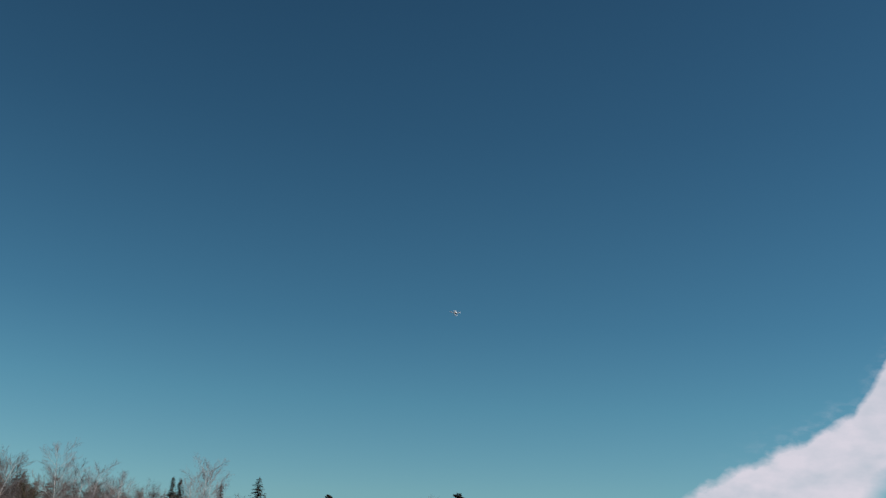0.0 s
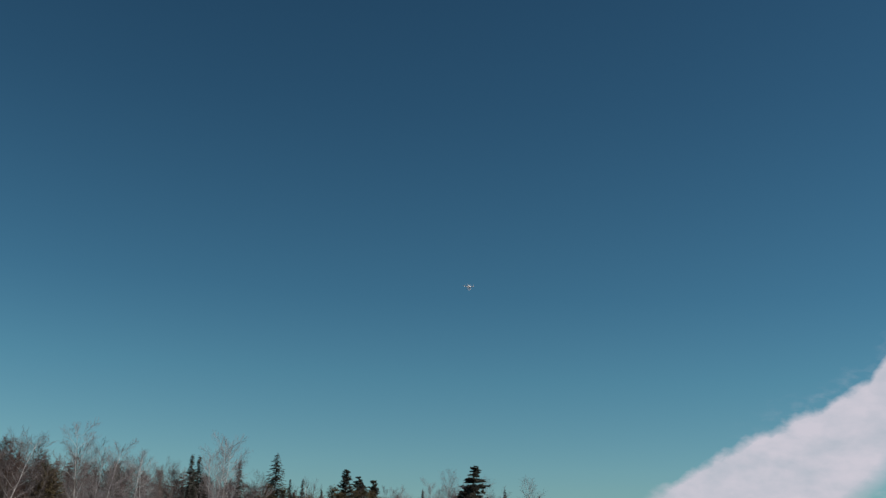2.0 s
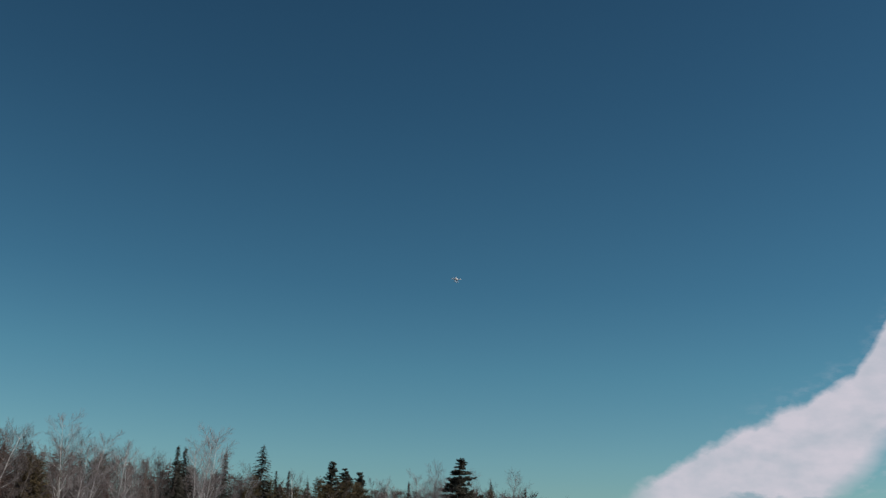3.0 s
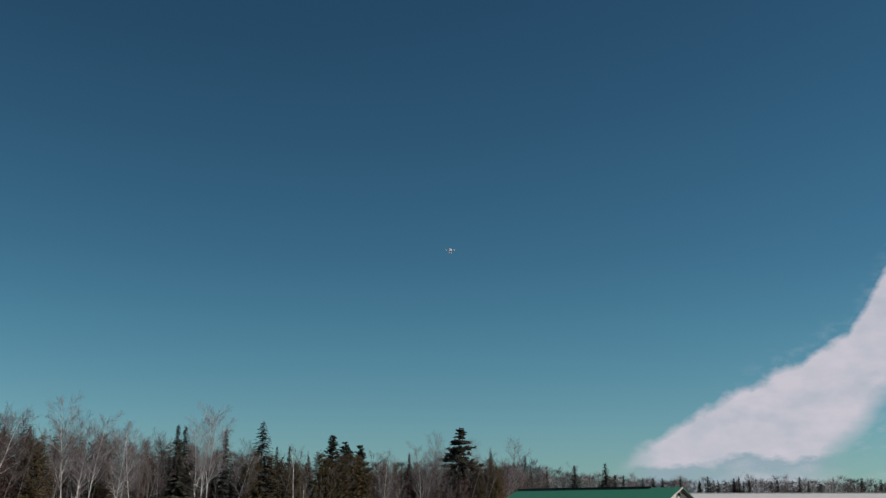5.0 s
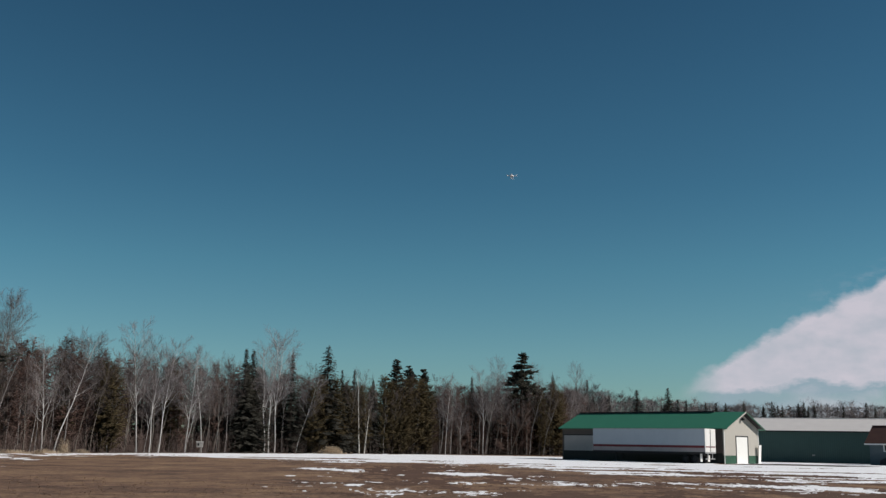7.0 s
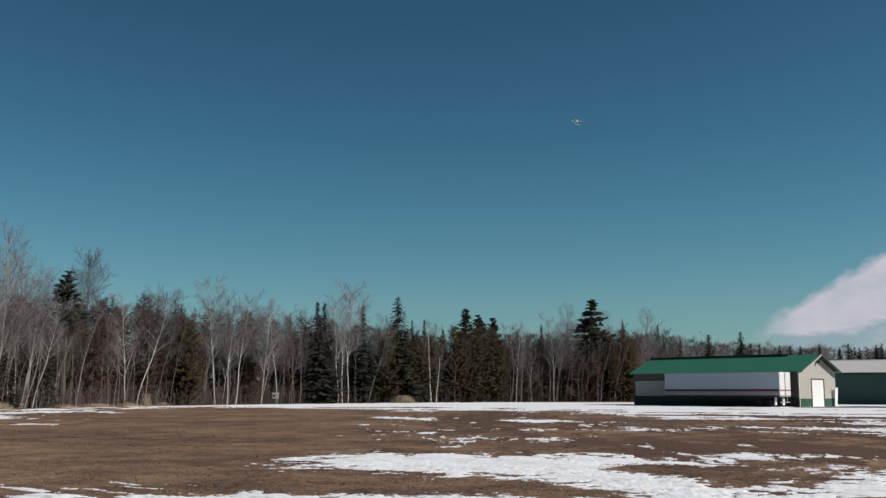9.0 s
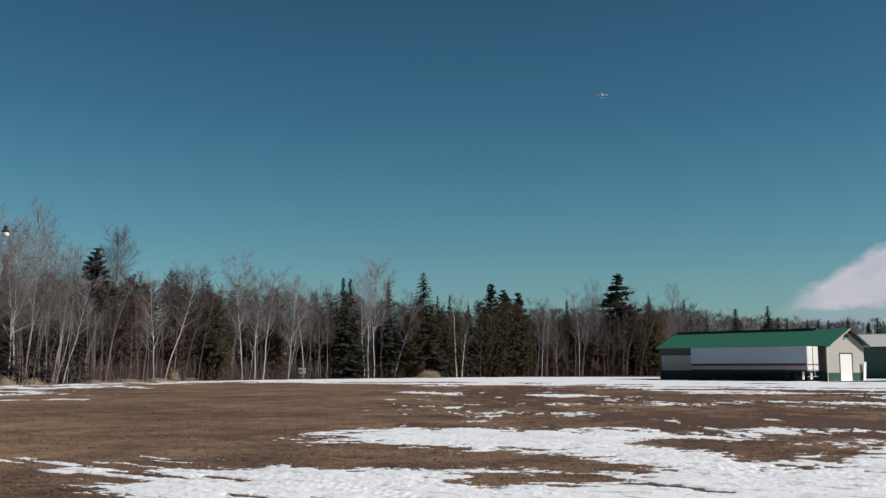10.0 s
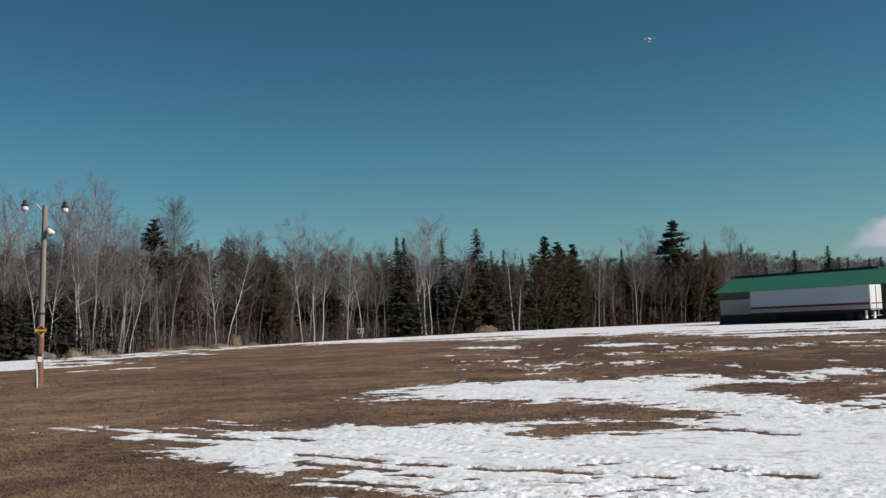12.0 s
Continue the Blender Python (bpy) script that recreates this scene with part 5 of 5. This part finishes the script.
    stake = thing("marker_stake", pose(-16.40, 33.45, -0.02, 0, -1, 0), "thin white marker stake beside the pole", "stake")
    part("rod", rod((0, 0, -0.1), (0, 0, 0.85), 0.03, 0.028, 8), WHITE, stake)
    part("cap", rod((0, 0, 0.85), (0, 0, 0.88), 0.034, 0.03, 8), WHITE, stake)
    rng, tuft = random.Random(3), Wood()
    for _ in range(260):
        a, r = rng.uniform(0, 6.283), rng.uniform(0.12, 0.75)
        q = Vector((r * math.cos(a), r * math.sin(a), 0))
        tuft.twig(q, q + Vector((rng.uniform(-0.1, 0.1), rng.uniform(-0.1, 0.1), rng.uniform(0.06, 0.2))), 0.008, 0.003)
    ob = part("grass_tuft", tuft.mesh("grass_tuft"), STRAW)
    ob.matrix_basis = pose(-16.54, 33.99, 0)
    tagged(ob, "ring of tan dry grass round the pole", "dry grass", kind="stuff")


build_pole()


def build_feeder():
    d = float(wood_edge(-8.7)) - 0.6
    f = thing("weathered_box", Matrix.Translation(polar(-8.7, d)) @ pose(0, 0, 0, 0, 0, 8), "pale weathered box on a post by the wood", "box")
    part("post", box(-0.06, -0.06, -0.2, 0.06, 0.06, 0.75), POLE_WOOD, f)
    part("body", box(-0.45, -0.3, 0.75, 0.45, 0.3, 1.5, 0.06), PALE_DOOR, f)
    part("opening", box(-0.3, -0.31, 1.0, -0.05, -0.298, 1.3), BLACK, f, "dark round opening")
    part("lid", slab([(-0.52, -0.36, 1.46), (0.52, -0.36, 1.46), (0.52, 0.36, 1.58), (-0.52, 0.36, 1.58)], 0.05), PALE_DOOR, f)


build_feeder()


def boulder(az, before, size, seed):
    bm = bmesh.new()
    bmesh.ops.create_icosphere(bm, subdivisions=3, radius=1)
    for v in bm.verts:
        v.co *= 1 + 0.25 * noise.noise(v.co * 1.4 + Vector((seed, 0, 0))) + 0.06 * noise.noise(v.co * 4)
        v.co = Vector((v.co.x * size, v.co.y * size * 0.6, max(v.co.z, -0.3) * size * 0.5))
    ob = part("boulder", bm, STONE)
    ob.matrix_basis = Matrix.Translation(polar(az, float(wood_edge(az)) - before, size * 0.13))
    tagged(ob, "low grey boulder at the wood's foot", "boulder", "boulders")


boulder(-25.75, 1.2, 1.0, 1)
boulder(-26.5, 0.9, 0.7, 5)


# ---- the flying drone ----
def build_drone():
    at = polar(8.6, 54.0, EYE + 54.0 * math.tan(radians(15.4)))
    q = thing("camera_drone", Matrix.Translation(at) @ pose(0, 0, 0, 4, 0, 30), "small white four-rotor drone hovering in the air", "drone")
    hull = part("hull", lathe([(0.0, 0.05), (0.06, 0.045), (0.10, 0.015), (0.105, -0.01), (0.08, -0.035), (0.0, -0.04)], 16), DRONE_WHITE, q)
    part("camera_pod", lathe([(0.0, 0.03), (0.03, 0.02), (0.035, -0.01), (0.0, -0.03)], 12, Matrix.Translation((0, -0.05, -0.07))), BLACK, hull)
    for k in range(4):
        a = math.pi / 4 + k * math.pi / 2
        c, s = math.cos(a), math.sin(a)
        arm = part("arm", rod((0.07 * c, 0.07 * s, 0.0), (0.25 * c, 0.25 * s, 0.015), 0.022, 0.016, 8), DRONE_WHITE, q)
        part("motor", rod((0.25 * c, 0.25 * s, 0.0), (0.25 * c, 0.25 * s, 0.05), 0.026, 0.022, 10), DRONE_WHITE, arm)
        bm = bmesh.new()
        bmesh.ops.create_cube(bm, size=1, matrix=Matrix.Translation((0.25 * c, 0.25 * s, 0.056)) @ pose(0, 0, 0, 4, 0, 25 + 70 * k) @ Matrix.Diagonal((0.24, 0.022, 0.004, 1)))
        part("propeller", bm, DRONE_WHITE, arm)
    for s in (-1, 1):
        skid = part("landing_skid", rod((0.08 * s, -0.09, -0.16), (0.08 * s, 0.09, -0.16), 0.01, sides=6), DRONE_WHITE, q)
        for y in (-0.05, 0.05):
            part("skid_strut", rod((0.05 * s, y, -0.02), (0.08 * s, y, -0.16), 0.009, sides=6), DRONE_WHITE, skid)


build_drone()


# ---- the cloud bank ----
def build_cloud():
    """A far plain backdrop: one cloud bank low in the sky, its outline made by noise."""
    dist, per = 3800.0, 3800.0 * math.tan(radians(1.0))
    m = bpy.data.materials.new("cloud")
    m.use_nodes = True
    n, l = m.node_tree.nodes, m.node_tree.links
    n.clear()

    def math_node(op, a, b=None, c=None, clamp=False):
        k = n.new("ShaderNodeMath")
        k.operation, k.use_clamp = op, clamp
        for i, v in enumerate((a, b, c)):
            if v is None:
                continue
            if isinstance(v, (int, float)):
                k.inputs[i].default_value = v
            else:
                l.new(v, k.inputs[i])
        return k.outputs[0]

    co, sep = n.new("ShaderNodeTexCoord"), n.new("ShaderNodeSeparateXYZ")
    l.new(co.outputs["Object"], sep.inputs[0])
    x, y = math_node("DIVIDE", sep.outputs[0], per), math_node("DIVIDE", sep.outputs[1], per)  # degrees from the bank's middle; height angle

    def cloud_noise(scale, detail, rough, sx=1.0, sy=1.0, off=0.0):
        v, t = n.new("ShaderNodeCombineXYZ"), n.new("ShaderNodeTexNoise")
        l.new(math_node("MULTIPLY", x, sx), v.inputs[0])
        l.new(math_node("MULTIPLY_ADD", y, sy, off), v.inputs[1])
        t.inputs["Scale"].default_value, t.inputs["Detail"].default_value, t.inputs["Roughness"].default_value = scale, detail, rough
        l.new(v.outputs[0], t.inputs["Vector"])
        return math_node("SUBTRACT", t.outputs[0], 0.5)

    billow, wisp, broad = cloud_noise(0.62, 6, 0.5, 1, 1.2), cloud_noise(1.4, 8, 0.62, 0.7, 1.6, 9.0), cloud_noise(0.30, 5, 0.55, 0.8, 1.6, 30.0)
    # the slanting upper edge
    top = math_node("MINIMUM", math_node("MULTIPLY_ADD", x, 0.63, 8.55), math_node("MULTIPLY_ADD", x, 0.48, 8.1))
    top = math_node("MULTIPLY_ADD", math_node("MAXIMUM", math_node("SUBTRACT", x, 4.7), 0.0), 1.1, top)
    up = math_node("SUBTRACT", math_node("MULTIPLY_ADD", billow, 1.6, top), y)
    up = math_node("MULTIPLY_ADD", wisp, 0.4, up)
    # the bank lifts off the horizon on its far side
    low = math_node("MULTIPLY_ADD", math_node("MAXIMUM", math_node("SUBTRACT", x, 2.1), 0.0), 1.1, 2.4)
    down = math_node("SUBTRACT", math_node("MULTIPLY_ADD", broad, 1.8, y), low)
    body = math_node("MULTIPLY", math_node("MULTIPLY", up, 1.6, clamp=True), math_node("MULTIPLY_ADD", down, 0.6, 0.5, clamp=True))
    veil = math_node("MULTIPLY", math_node("MULTIPLY_ADD", wisp, 3.0, 0.1, clamp=True), math_node("MULTIPLY", math_node("MULTIPLY_ADD", up, 0.6, 0.75, clamp=True), 0.30))
    # blue-grey underside: a long flat layer that swells into one low hump
    hump = math_node("EXPONENT", math_node("MULTIPLY", math_node("POWER", math_node("ABSOLUTE", math_node("DIVIDE", math_node("ADD", x, 1.1), 0.9)), 2.0), -1.0))
    line = math_node("MULTIPLY_ADD", hump, 0.5, math_node("MULTIPLY_ADD", x, 0.05, 3.40))
    line = math_node("MULTIPLY_ADD", billow, 1.5, math_node("MULTIPLY_ADD", wisp, 1.0, line))
    over = math_node("MULTIPLY_ADD", math_node("SUBTRACT", y, line), 2.6, 0.35, clamp=True)
    base = math_node("MULTIPLY", math_node("SUBTRACT", 1.0, over), math_node("MULTIPLY_ADD", x, -0.35, 1.5, clamp=True))
    base = math_node("MULTIPLY", base, math_node("MULTIPLY_ADD", broad, 0.8, 0.8, clamp=True))
    alpha = math_node("MAXIMUM", math_node("MAXIMUM", math_node("MULTIPLY", body, 0.95), base), math_node("MULTIPLY", veil, math_node("MULTIPLY_ADD", x, 0.2, 0.6, clamp=True)))
    fade = math_node("MULTIPLY", math_node("MULTIPLY_ADD", x, 0.35, 2.95, clamp=True), math_node("MULTIPLY", y, 1.0, clamp=True))
    alpha = math_node("MULTIPLY", alpha, fade)
    under = math_node("MULTIPLY_ADD", math_node("SUBTRACT", line, y), 0.95, -0.25, clamp=True)
    pale = math_node("MULTIPLY", under, math_node("MULTIPLY_ADD", x, 0.28, 1.1, clamp=True))
    shade = math_node("MAXIMUM", over, math_node("MULTIPLY", pale, 0.8))
    tone = math_node("MULTIPLY_ADD", broad, 1.3, math_node("MULTIPLY_ADD", billow, 0.75, math_node("MULTIPLY_ADD", wisp, 0.3, 0.84)), clamp=True)
    shade = math_node("MULTIPLY", shade, tone, clamp=True)
    mix = n.new("ShaderNodeMix")
    mix.data_type = "RGBA"
    mix.inputs[6].default_value, mix.inputs[7].default_value = (0.285, 0.375, 0.44, 1), (0.575, 0.545, 0.61, 1)
    l.new(shade, mix.inputs[0])
    glow, clear, both, out = n.new("ShaderNodeEmission"), n.new("ShaderNodeBsdfTransparent"), n.new("ShaderNodeMixShader"), n.new("ShaderNodeOutputMaterial")
    l.new(mix.outputs[2], glow.inputs[0])
    l.new(alpha, both.inputs[0])
    l.new(clear.outputs[0], both.inputs[1])
    l.new(glow.outputs[0], both.inputs[2])
    l.new(both.outputs[0], out.inputs[0])
    wide = 16
    me = mesh_of("backdrop", [(-wide * per, 0, 0), (wide * per, 0, 0), (wide * per, 22 * per, 0), (-wide * per, 22 * per, 0)], [(0, 1, 2, 3)])
    ob = part("backdrop", me, m)
    ob.matrix_basis = Matrix.Translation(polar(26, dist, EYE)) @ pose(0, 0, 0, 0, 0, -26) @ pose(0, 0, 0, 90)
    tagged(ob, "white slanting cloud bank low in a blue sky", "cloud", kind="structure")


build_cloud()
